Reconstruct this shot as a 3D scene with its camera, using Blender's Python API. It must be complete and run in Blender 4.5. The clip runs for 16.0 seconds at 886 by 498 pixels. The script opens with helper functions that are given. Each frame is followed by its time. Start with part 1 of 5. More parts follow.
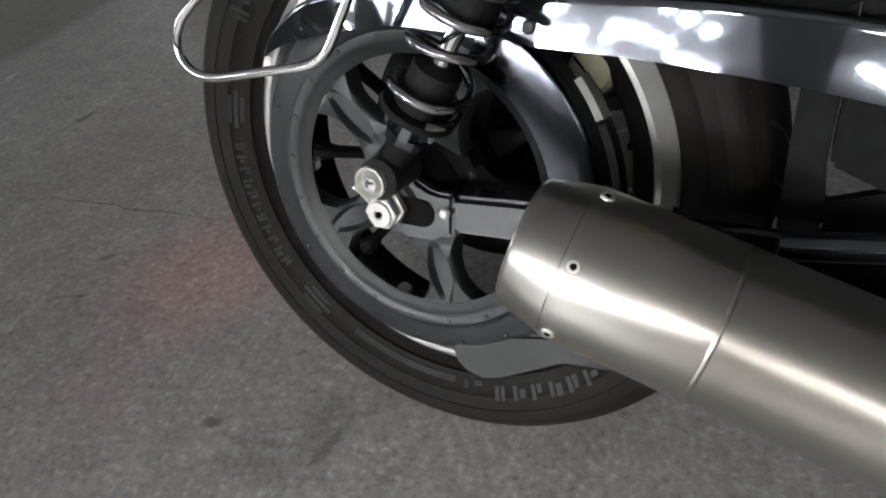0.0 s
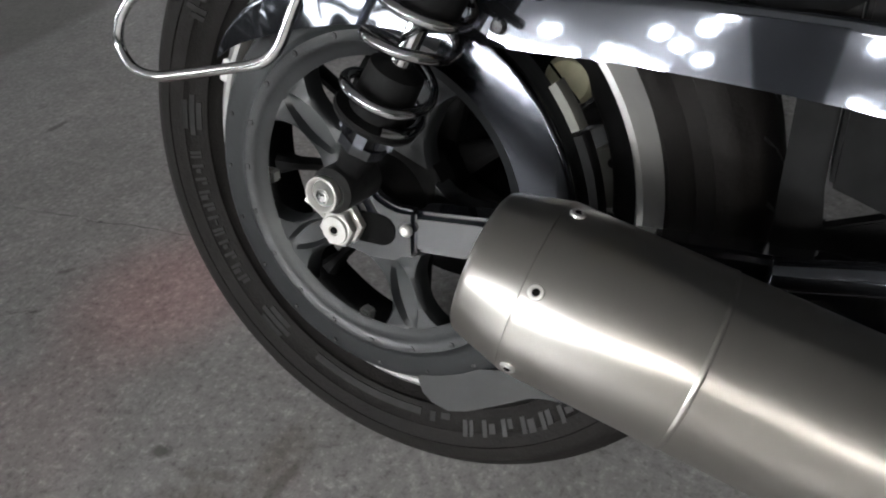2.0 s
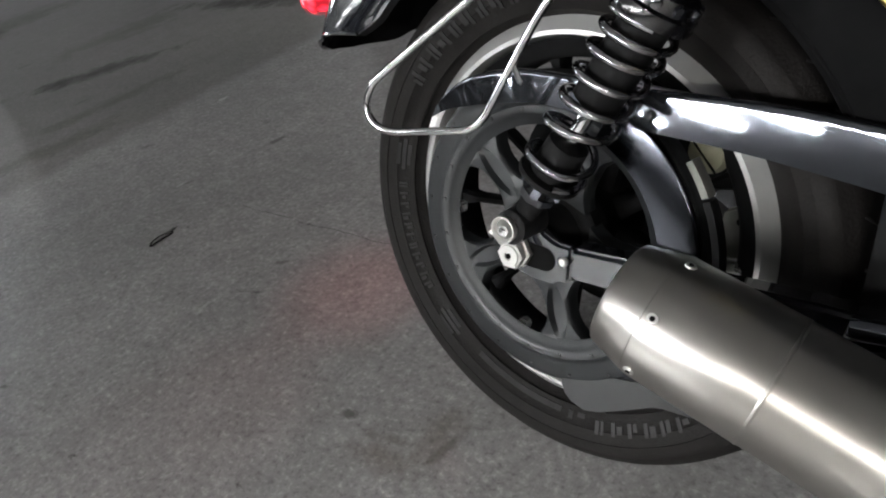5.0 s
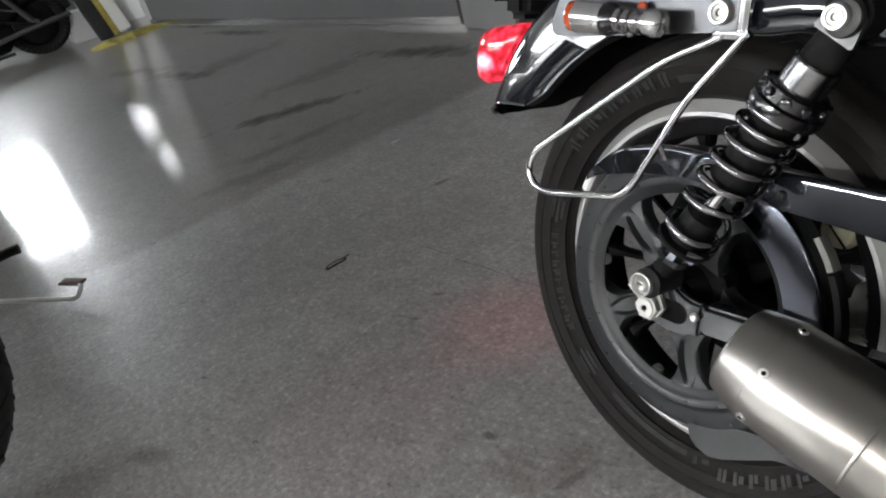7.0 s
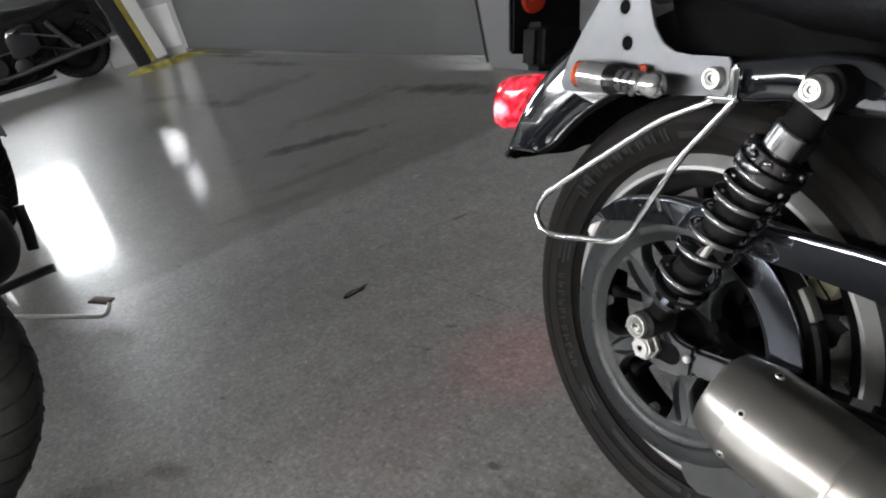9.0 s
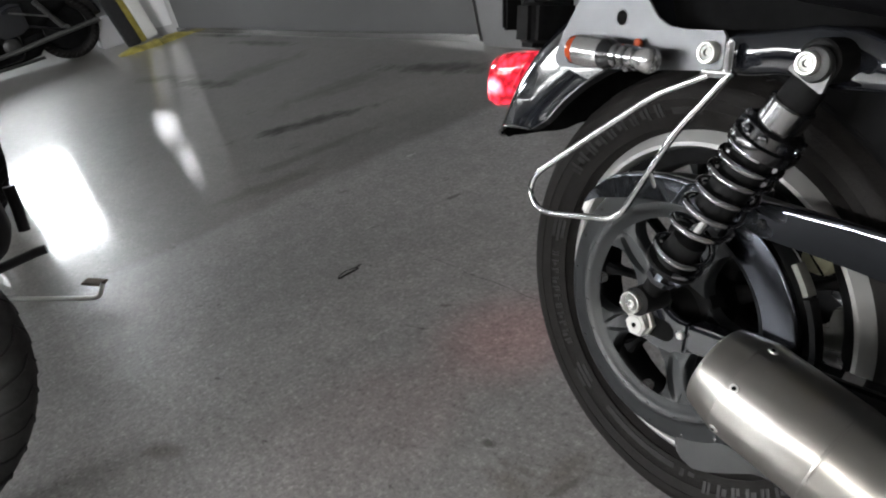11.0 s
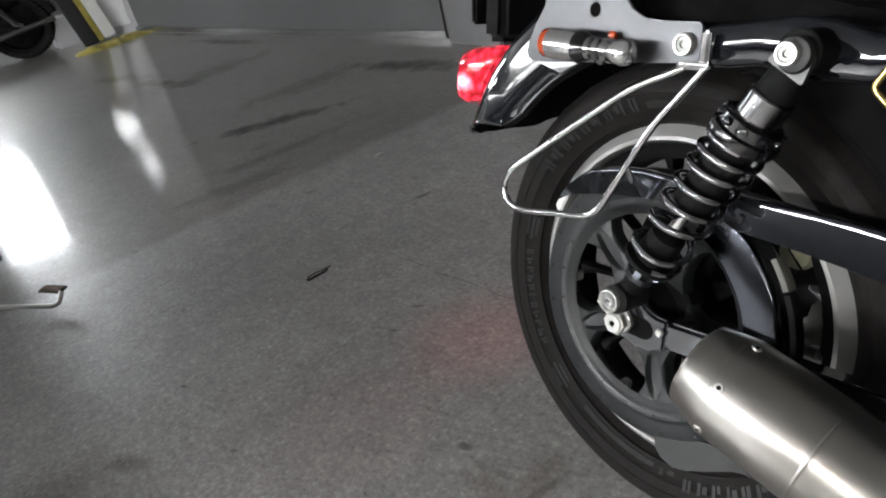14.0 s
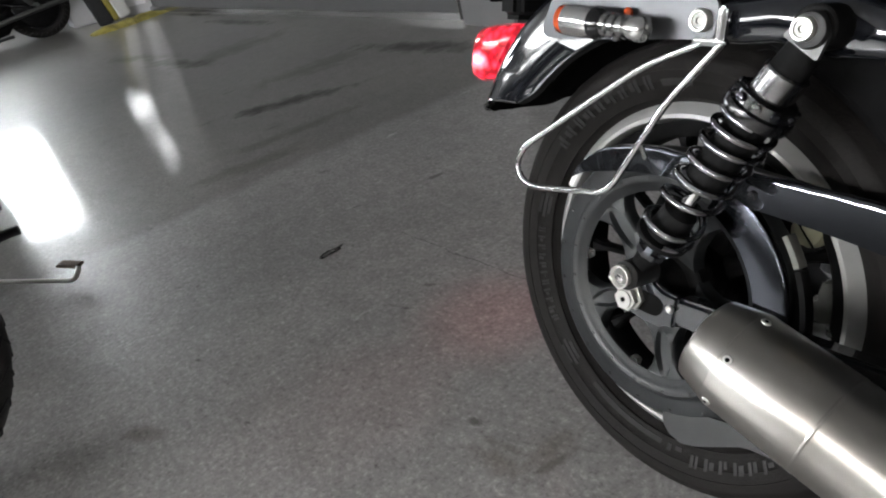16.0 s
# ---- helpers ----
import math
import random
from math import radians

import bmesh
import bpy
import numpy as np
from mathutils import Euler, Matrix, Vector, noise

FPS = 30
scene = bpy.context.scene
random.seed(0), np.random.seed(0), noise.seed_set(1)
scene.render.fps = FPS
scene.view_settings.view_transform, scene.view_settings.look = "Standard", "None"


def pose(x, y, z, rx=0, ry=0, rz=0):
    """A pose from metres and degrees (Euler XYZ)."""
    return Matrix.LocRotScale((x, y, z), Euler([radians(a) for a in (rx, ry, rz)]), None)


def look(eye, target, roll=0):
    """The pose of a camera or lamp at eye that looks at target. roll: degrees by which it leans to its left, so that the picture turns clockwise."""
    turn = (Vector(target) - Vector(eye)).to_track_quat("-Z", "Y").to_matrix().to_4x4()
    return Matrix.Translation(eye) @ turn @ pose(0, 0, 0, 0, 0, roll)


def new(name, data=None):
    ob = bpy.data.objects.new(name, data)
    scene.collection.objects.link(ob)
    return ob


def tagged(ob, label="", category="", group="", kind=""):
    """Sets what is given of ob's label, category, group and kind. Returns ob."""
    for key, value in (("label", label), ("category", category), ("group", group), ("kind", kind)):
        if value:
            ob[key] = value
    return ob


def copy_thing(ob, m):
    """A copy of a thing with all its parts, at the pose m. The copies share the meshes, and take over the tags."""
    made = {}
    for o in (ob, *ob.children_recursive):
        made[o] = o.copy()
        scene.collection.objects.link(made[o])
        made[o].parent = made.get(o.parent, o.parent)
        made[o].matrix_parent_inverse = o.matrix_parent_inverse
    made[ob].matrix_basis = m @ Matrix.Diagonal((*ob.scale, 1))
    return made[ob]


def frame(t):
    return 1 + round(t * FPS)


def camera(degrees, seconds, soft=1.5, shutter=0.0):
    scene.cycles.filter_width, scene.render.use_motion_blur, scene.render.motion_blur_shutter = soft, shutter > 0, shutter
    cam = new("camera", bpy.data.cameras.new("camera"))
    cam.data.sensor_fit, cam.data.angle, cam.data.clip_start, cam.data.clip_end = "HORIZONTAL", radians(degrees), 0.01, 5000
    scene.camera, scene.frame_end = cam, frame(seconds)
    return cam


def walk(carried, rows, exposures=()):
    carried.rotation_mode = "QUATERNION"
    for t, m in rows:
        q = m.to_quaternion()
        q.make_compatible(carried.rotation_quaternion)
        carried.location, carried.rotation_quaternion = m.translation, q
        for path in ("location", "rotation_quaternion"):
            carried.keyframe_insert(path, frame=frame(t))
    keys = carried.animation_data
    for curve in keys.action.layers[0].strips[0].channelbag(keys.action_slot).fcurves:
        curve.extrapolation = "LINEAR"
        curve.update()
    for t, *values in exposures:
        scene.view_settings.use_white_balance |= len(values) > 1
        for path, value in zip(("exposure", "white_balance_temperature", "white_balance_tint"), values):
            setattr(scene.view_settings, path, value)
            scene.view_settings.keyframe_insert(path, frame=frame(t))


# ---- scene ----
cam = camera(63.9, 16.0, 2.0)
PATH = [
    (0, (0.331, -0.457, 0.722), (-0.535, 0.803, -0.568), -12.6),
    (0.5, (0.344, -0.435, 0.674), (-0.577, 0.841, -0.561), -9.6),
    (1, (0.339, -0.416, 0.669), (-0.567, 0.889, -0.545), -9.7),
    (1.5, (0.342, -0.412, 0.677), (-0.507, 0.929, -0.54), -10.4),
    (2, (0.329, -0.412, 0.681), (-0.528, 0.899, -0.563), -10.4),
    (2.5, (0.321, -0.421, 0.689), (-0.636, 0.832, -0.541), -10.4),
    (3, (0.317, -0.444, 0.693), (-0.699, 0.779, -0.52), -10.6),
    (3.2, (0.315, -0.439, 0.695), (-0.708, 0.785, -0.512), -10.4),
    (5.3, (0.448, -0.567, 0.824), (-0.879, 0.455, -0.269), -15.3),
    (5.5, (0.469, -0.594, 0.843), (-0.947, 0.322, -0.232), -16.7),
    (6, (0.47, -0.59, 0.863), (-0.986, 0.34, -0.146), -15.8),
    (6.5, (0.466, -0.582, 0.86), (-1.016, 0.34, -0.117), -15.6),
    (7, (0.489, -0.589, 0.874), (-1.033, 0.279, -0.09), -15.5),
    (7.5, (0.518, -0.614, 0.889), (-1.044, 0.195, -0.063), -14.3),
    (8, (0.532, -0.605, 0.904), (-1.064, 0.174, -0.015), -14.0),
    (8.5, (0.533, -0.592, 0.905), (-1.066, 0.214, 0.014), -13.8),
    (9, (0.541, -0.601, 0.906), (-1.037, 0.259, 0.029), -13.9),
    (11.5, (0.539, -0.6, 0.897), (-1.01, 0.252, -0.04), -14.1),
    (12, (0.52, -0.59, 0.894), (-1.013, 0.279, -0.053), -14.1),
    (12.5, (0.508, -0.586, 0.899), (-1.008, 0.307, -0.052), -14.1),
    (13, (0.51, -0.583, 0.894), (-0.994, 0.334, -0.052), -14.1),
    (13.5, (0.516, -0.589, 0.892), (-0.981, 0.338, -0.056), -13.8),
    (14, (0.515, -0.592, 0.891), (-0.988, 0.325, -0.058), -13.9),
    (14.5, (0.515, -0.592, 0.889), (-0.993, 0.313, -0.064), -13.9),
    (15, (0.52, -0.598, 0.887), (-0.989, 0.297, -0.074), -13.8),
    (15.5, (0.523, -0.602, 0.887), (-0.989, 0.279, -0.082), -13.8),
    (16, (0.525, -0.605, 0.886), (-0.984, 0.269, -0.093), -13.8),
]
walk(cam, [(t, look(eye, target, roll)) for t, eye, target, roll in PATH])

# ---- world and light ----
LEAN_BIKE = 15.4
CEIL = 2.75
LANE_X = -1.81
SMEARS = ((-2.59, 0.56, 0.085, 0.34, -28, 0.16), (-2.62, 1.36, 0.50, 0.11, 14, 0.22), (-3.0, 0.95, 0.14, 0.40, -8, 0.74), (-2.15, 0.45, 0.06, 0.40, -4, 0.72), (-5.15, 1.36, 0.60, 0.07, 6, 0.34), (-6.3, 1.40, 0.7, 0.06, 6, 0.4), (-4.3, 0.62, 0.55, 0.09, 12, 0.5), (-5.0, 0.55, 0.5, 0.10, 20, 0.66),
          (-0.20, -0.18, 0.07, 0.03, 10, 0.68), (-0.155, -0.10, 0.035, 0.07, 0, 0.7), (-2.0, 0.15, 0.07, 0.30, -6, 0.75), (-0.80, -0.62, 0.06, 0.03, 30, 0.6), (-4.2, 0.9, 0.2, 0.5, 0, 0.7))
NEAR_X, NEAR_Y = -0.90, -1.118
SPRING_TURN = 2.2
RIM_WEIGHT = 156.5
MUF_SCREWS = (32, 93, 152, 211, 272, 330)
LIGHTS = ((-2.55, -7.0, -62), (-1.50, -7.65, -64), (-3.35, -6.5, -62), (-6.9, -7.4, -58), (-3.3, -7.7, -62),
          # outer rows, unseen: added to keep up the overall light
          (-1.1, -9.3, -65), (-2.1, -9.2, -65), (-3.1, -9.0, -65), (-4.2, -8.8, -65), (0.1, -10.2, -65), (1.2, -10.2, -65))
EAST_LIGHTS = ((1.35, -6.5), (2.70, -6.5), (4.05, -6.5))
BULBS = ((-2.20, -6.45), (-2.25, -7.45), (-1.93, -7.75), (-1.10, -6.80), (-0.95, -7.30), (-0.76, -7.85), (-0.40, -6.32), (-0.62, -6.72), (0.95, -7.4), (-3.8, -5.9))
FAR_BULBS = ((-15.9, 2.4), (-12.35, 1.86))
SOFT_PANELS = ((-7.2, -6.75), (-10.3, -7.4), (-12.2, -7.6), (-14.5, -8.2), (-8.7, -7.0), (-6.0, -8.0), (-9.7, -8.7), (-11.4, -9.0))
WIN_Y, WIN_Z = (-0.82, 0.02), (1.34, 2.50)
STAINS = ((-1.106, 0.020, 0.014, 0.0055, 95, 4, 0),)
SPOTS = ((-1.225, 0.446, 0.030, 0.014, 82, 0.35), (-1.283, 0.179, 0.022, 0.006, 75, 0.35), (-1.638, 0.261, 0.020, 0.011, 60, 0.45), (-2.313, 0.375, 0.036, 0.013, 80, 0.3), (-3.153, 0.494, 0.040, 0.016, 75, 0.3),
         (-0.943, -0.448, 0.014, 0.006, 30, 0.35), (-0.739, 0.064, 0.022, 0.008, 40, 0.5), (-0.302, -0.148, 0.018, 0.010, 20, 0.4), (-1.080, 0.052, 0.006, 0.005, 0, 0.3), (-0.791, 0.192, 0.006, 0.004, 0, 0.3),
         (-0.22, -0.15, 0.05, 0.012, 15, 0.6), (-0.13, -0.12, 0.012, 0.05, -10, 0.6))
world = bpy.data.worlds.new("World")
scene.world = world
world.use_nodes = True
world.node_tree.nodes["Background"].inputs[0].default_value = (0.75, 0.8, 0.9, 1)
world.node_tree.nodes["Background"].inputs[1].default_value = 0.05


# ---- materials ----
def mat(name, color, rough=0.5, metal=0.0, vary=0.0, scale=20.0, bump=0.0, bump_scale=60.0, rvary=0.0, coat=0.0,
        emit=0.0, stretch=(1, 1, 1), color2=None, spec=0.5):
    m = bpy.data.materials.new(name)
    m.use_nodes = True
    nt = m.node_tree
    b = nt.nodes["Principled BSDF"]
    b.inputs["Base Color"].default_value = (*color, 1)
    b.inputs["Roughness"].default_value = rough
    b.inputs["Metallic"].default_value = metal
    b.inputs["Coat Weight"].default_value = coat
    b.inputs["Coat Roughness"].default_value = 0.04
    b.inputs["Specular IOR Level"].default_value = spec
    if emit:
        b.inputs["Emission Color"].default_value = (*color, 1)
        b.inputs["Emission Strength"].default_value = emit
    tc = nt.nodes.new("ShaderNodeTexCoord")
    mp = nt.nodes.new("ShaderNodeMapping")
    mp.inputs["Scale"].default_value = stretch
    nt.links.new(tc.outputs["Object"], mp.inputs["Vector"])
    if vary or color2 or rvary:
        n1 = nt.nodes.new("ShaderNodeTexNoise")
        n1.inputs["Scale"].default_value = scale
        n1.inputs["Detail"].default_value = 6
        n1.inputs["Roughness"].default_value = 0.65
        nt.links.new(mp.outputs["Vector"], n1.inputs["Vector"])
        rp = nt.nodes.new("ShaderNodeValToRGB")
        lo = tuple(max(0, c * (1 - vary)) for c in color)
        hi = color2 if color2 else tuple(min(1, c * (1 + vary)) for c in color)
        rp.color_ramp.elements[0].color = (*lo, 1)
        rp.color_ramp.elements[1].color = (*hi, 1)
        rp.color_ramp.elements[0].position = 0.3
        rp.color_ramp.elements[1].position = 0.7
        nt.links.new(n1.outputs["Fac"], rp.inputs["Fac"])
        nt.links.new(rp.outputs["Color"], b.inputs["Base Color"])
        if rvary:
            mr = nt.nodes.new("ShaderNodeMapRange")
            mr.inputs["From Min"].default_value = 0.3
            mr.inputs["From Max"].default_value = 0.7
            mr.inputs["To Min"].default_value = max(0.02, rough - rvary)
            mr.inputs["To Max"].default_value = rough + rvary
            nt.links.new(n1.outputs["Fac"], mr.inputs["Value"])
            nt.links.new(mr.outputs["Result"], b.inputs["Roughness"])
    if bump:
        n2 = nt.nodes.new("ShaderNodeTexNoise")
        n2.inputs["Scale"].default_value = bump_scale
        n2.inputs["Detail"].default_value = 4
        nt.links.new(mp.outputs["Vector"], n2.inputs["Vector"])
        bp = nt.nodes.new("ShaderNodeBump")
        bp.inputs["Strength"].default_value = bump
        bp.inputs["Distance"].default_value = 0.002
        nt.links.new(n2.outputs["Fac"], bp.inputs["Height"])
        nt.links.new(bp.outputs["Normal"], b.inputs["Normal"])
    return m


M_rubber = mat("tyre_rubber", (0.0112, 0.0100, 0.0095), 0.72, spec=0.15, vary=0.35, scale=40, bump=0.3, bump_scale=300, rvary=0.08)
M_mark = mat("sidewall_mark", (0.019, 0.0187, 0.0185), 0.75, spec=0.3, vary=0.3, scale=60)
M_charcoal = mat("charcoal_paint", (0.0112, 0.0127, 0.0139), 0.44, vary=0.2, scale=30, rvary=0.08, bump=0.1, bump_scale=200)
M_rim = mat("silver_rim", (0.53, 0.53, 0.52), 0.30, metal=0.45, vary=0.06, scale=25)
M_black = mat("black_paint", (0.007, 0.007, 0.008), 0.22, vary=0.3, scale=15, coat=0.6, rvary=0.05)
M_gloss = mat("gloss_black", (0.008, 0.009, 0.012), 0.07, vary=0.3, scale=12, coat=1.0)
M_matt = mat("matt_black", (0.011, 0.011, 0.0115), 0.55, vary=0.4, scale=25, bump=0.25, bump_scale=120)
M_inner = mat("dull_black", (0.0105, 0.0105, 0.0108), 0.65, vary=0.4, scale=30, spec=0.06)
# blacker than dull_black, for the fender's underside and its front under the seat
M_under = mat("deep_black", (0.006, 0.006, 0.0062), 0.8, vary=0.4, scale=30, spec=0.02)
M_darkchrome = mat("black_chrome", (0.100, 0.106, 0.120), 0.04, metal=0.9, vary=0.06, scale=6)
M_guard_arm = mat("satin_black_chrome", (0.050, 0.053, 0.061), 0.15, metal=1.0, vary=0.05, scale=8)
M_fender = mat("fender_gloss_black", (0.008, 0.009, 0.012), 0.10, vary=0.3, scale=12, coat=1.0, spec=1.0)
M_fender.node_tree.nodes["Principled BSDF"].inputs["Coat IOR"].default_value = 1.85
M_letters = mat("raised_letters", (0.024, 0.0236, 0.0232), 0.7, vary=0.3, scale=60)
M_nut = mat("bright_zinc", (0.82, 0.81, 0.78), 0.32, metal=0.8, vary=0.05, scale=40, rvary=0.03)
M_chrome = mat("chrome", (0.78, 0.78, 0.78), 0.08, metal=1.0, rvary=0.03, scale=30)
M_cap = mat("smoked_chrome", (0.26, 0.26, 0.265), 0.2, metal=1.0, rvary=0.05, scale=40)
M_zinc = mat("plated_steel", (0.48, 0.48, 0.465), 0.28, metal=1.0, vary=0.12, scale=60, rvary=0.08)
M_plate = mat("satin_chrome", (0.088, 0.090, 0.094), 0.33, metal=0.9, vary=0.06, scale=18, bump=0.03, bump_scale=80)
M_steel = mat("brushed_stainless", (0.445, 0.43, 0.40), 0.31, metal=1.0, bump=0.02, bump_scale=25, stretch=(0.5, 6, 6))
M_amber = mat("amber_lens", (0.45, 0.055, 0.010), 0.15, coat=0.8)
M_pale_metal = mat("pale_cast_metal", (0.15, 0.15, 0.135), 0.45, metal=0.4, vary=0.2, scale=40, bump=0.1, bump_scale=150)
M_satin = mat("satin_silver", (0.80, 0.80, 0.79), 0.19, metal=0.9, vary=0.06, scale=60, rvary=0.05)
M_white = mat("white_weight", (0.86, 0.86, 0.84), 0.45, vary=0.08, scale=80)
M_red = mat("red_lens_lit", (0.6, 0.01, 0.02), 0.12, coat=0.8)


def lamp_glow(m, color, low, high, scale):
    """Emission in small facets, brighter over the bulbs."""
    nt = m.node_tree
    b = nt.nodes["Principled BSDF"]
    tc = nt.nodes.new("ShaderNodeTexCoord")
    vo = nt.nodes.new("ShaderNodeTexVoronoi")
    vo.inputs["Scale"].default_value = scale
    nt.links.new(tc.outputs["Object"], vo.inputs["Vector"])
    mr = nt.nodes.new("ShaderNodeMapRange")
    mr.inputs["From Min"].default_value, mr.inputs["From Max"].default_value = 0.0, 0.62
    mr.inputs["To Min"].default_value, mr.inputs["To Max"].default_value = high, low
    nt.links.new(vo.outputs["Distance"], mr.inputs["Value"])
    nt.links.new(mr.outputs["Result"], b.inputs["Emission Strength"])
    b.inputs["Emission Color"].default_value = (*color, 1)


def lamp_core(m, centre, size, color, power):
    """A hot core over the bulb, added to the facets' glow."""
    nt = m.node_tree
    b = nt.nodes["Principled BSDF"]
    tc = nt.nodes.new("ShaderNodeTexCoord")
    mp = nt.nodes.new("ShaderNodeMapping")
    mp.vector_type = "TEXTURE"
    mp.inputs["Location"].default_value = centre
    mp.inputs["Scale"].default_value = size
    nt.links.new(tc.outputs["Object"], mp.inputs["Vector"])
    ln = nt.nodes.new("ShaderNodeVectorMath")
    ln.operation = "LENGTH"
    nt.links.new(mp.outputs["Vector"], ln.inputs[0])
    rp = nt.nodes.new("ShaderNodeValToRGB")
    rp.color_ramp.elements[0].position, rp.color_ramp.elements[0].color = 0.0, (*color, 1)
    rp.color_ramp.elements[1].position, rp.color_ramp.elements[1].color = 1.0, (1.0, 0.03, 0.07, 1)
    nt.links.new(ln.outputs["Value"], rp.inputs["Fac"])
    nt.links.new(rp.outputs["Color"], b.inputs["Emission Color"])
    old = b.inputs["Emission Strength"].links[0].from_socket
    mr = nt.nodes.new("ShaderNodeMapRange")
    mr.inputs["From Min"].default_value, mr.inputs["From Max"].default_value = 0.2, 1.0
    mr.inputs["To Min"].default_value, mr.inputs["To Max"].default_value = power, 0.0
    nt.links.new(ln.outputs["Value"], mr.inputs["Value"])
    add = nt.nodes.new("ShaderNodeMath")
    add.operation = "ADD"
    nt.links.new(old, add.inputs[0])
    nt.links.new(mr.outputs["Result"], add.inputs[1])
    nt.links.new(add.outputs[0], b.inputs["Emission Strength"])


lamp_glow(M_red, (1.0, 0.03, 0.07), 0.25, 2.6, 62)
lamp_core(M_red, (-0.440, -0.046, 0.566), (0.034, 0.034, 0.018), (1.0, 0.45, 0.55), 4.0)
M_gloss_spring = mat("spring_chrome", (0.40, 0.40, 0.41), 0.09, metal=1.0, rvary=0.03, scale=40)
M_grey_dark = mat("dark_grey_paint", (0.0165, 0.017, 0.017), 0.5, vary=0.2, scale=25, bump=0.1, bump_scale=120)
M_zinc_dull = mat("dull_metal", (0.22, 0.22, 0.21), 0.4, metal=0.9, vary=0.25, scale=50)
M_hole = mat("hole_dark", (0.007, 0.007, 0.007), 0.9, spec=0.03)
M_vinyl = mat("seat_vinyl", (0.0055, 0.0055, 0.0062), 0.50, spec=0.15, vary=0.3, scale=25, bump=0.35, bump_scale=220)
M_reflector = mat("red_orange_reflector", (0.30, 0.025, 0.010), 0.2, coat=0.8)
M_rust = mat("rusty_steel", (0.09, 0.055, 0.035), 0.6, metal=0.3, vary=0.4, scale=60)
M_brass = mat("brass_trim", (0.55, 0.42, 0.16), 0.3, metal=1.0, vary=0.15, scale=60)
M_cream = mat("cream_plastic", (0.42, 0.41, 0.28), 0.5, vary=0.2, scale=40)
M_grey = mat("cast_grey", (0.20, 0.21, 0.21), 0.45, metal=0.4, vary=0.25, scale=40, bump=0.2, bump_scale=150)
M_wall = mat("wall_paint_grey", (0.088, 0.088, 0.090), 0.75, spec=0.2, vary=0.10, scale=2.5, rvary=0.1, bump=0.1, bump_scale=30)
M_skirt = mat("satin_aluminium", (0.36, 0.36, 0.355), 0.16, metal=0.9, vary=0.05, scale=5)
M_wall_light = mat("wall_paint_pale", (0.46, 0.46, 0.47), 0.5, vary=0.08, scale=4, bump=0.08, bump_scale=40)
M_wall_mid = mat("wall_paint_mid", (0.135, 0.135, 0.137), 0.5, vary=0.10, scale=4, bump=0.08, bump_scale=40)
M_yellow = mat("yellow_paint", (0.34, 0.29, 0.065), 0.6, vary=0.55, scale=8, bump=0.15, bump_scale=40)
M_foam = mat("black_foam", (0.02, 0.02, 0.022), 0.7, vary=0.3, scale=30)
M_ceil = mat("ceiling_paint", (0.46, 0.465, 0.47), 0.8, vary=0.1, scale=2)
M_daylight = mat("daylight_pane", (0.93, 0.97, 1.0), 0.4, emit=25)
M_soft_panel = mat("soft_panel", (0.96, 0.985, 1.0), 0.4, emit=12)
M_wide_panel = mat("wide_panel", (0.96, 0.985, 1.0), 0.4, emit=18)
M_beam = mat("beam_paint_dark", (0.030, 0.034, 0.045), 0.6, vary=0.15, scale=3)
M_far_lamp = mat("far_lamp", (0.96, 0.985, 1.0), 0.4, emit=24)
M_eye = mat("dull_plate", (0.080, 0.080, 0.079), 0.42, metal=0.6, vary=0.2, scale=50)
M_worn_rubber = mat("worn_rubber", (0.042, 0.043, 0.042), 0.7, vary=0.35, scale=40, bump=0.3, bump_scale=200)
M_silver = mat("silver_fender_paint", (0.30, 0.305, 0.305), 0.25, metal=0.3, vary=0.1, scale=12, coat=0.5)
M_lamp = mat("lamp_tube", (0.97, 0.985, 1.0), 0.4, emit=335)
M_old_lamp = mat("aged_lamp_tube", (1.0, 0.97, 0.92), 0.4, emit=230)
M_lampbody = mat("lamp_body", (0.75, 0.75, 0.74), 0.4, vary=0.05, scale=10)


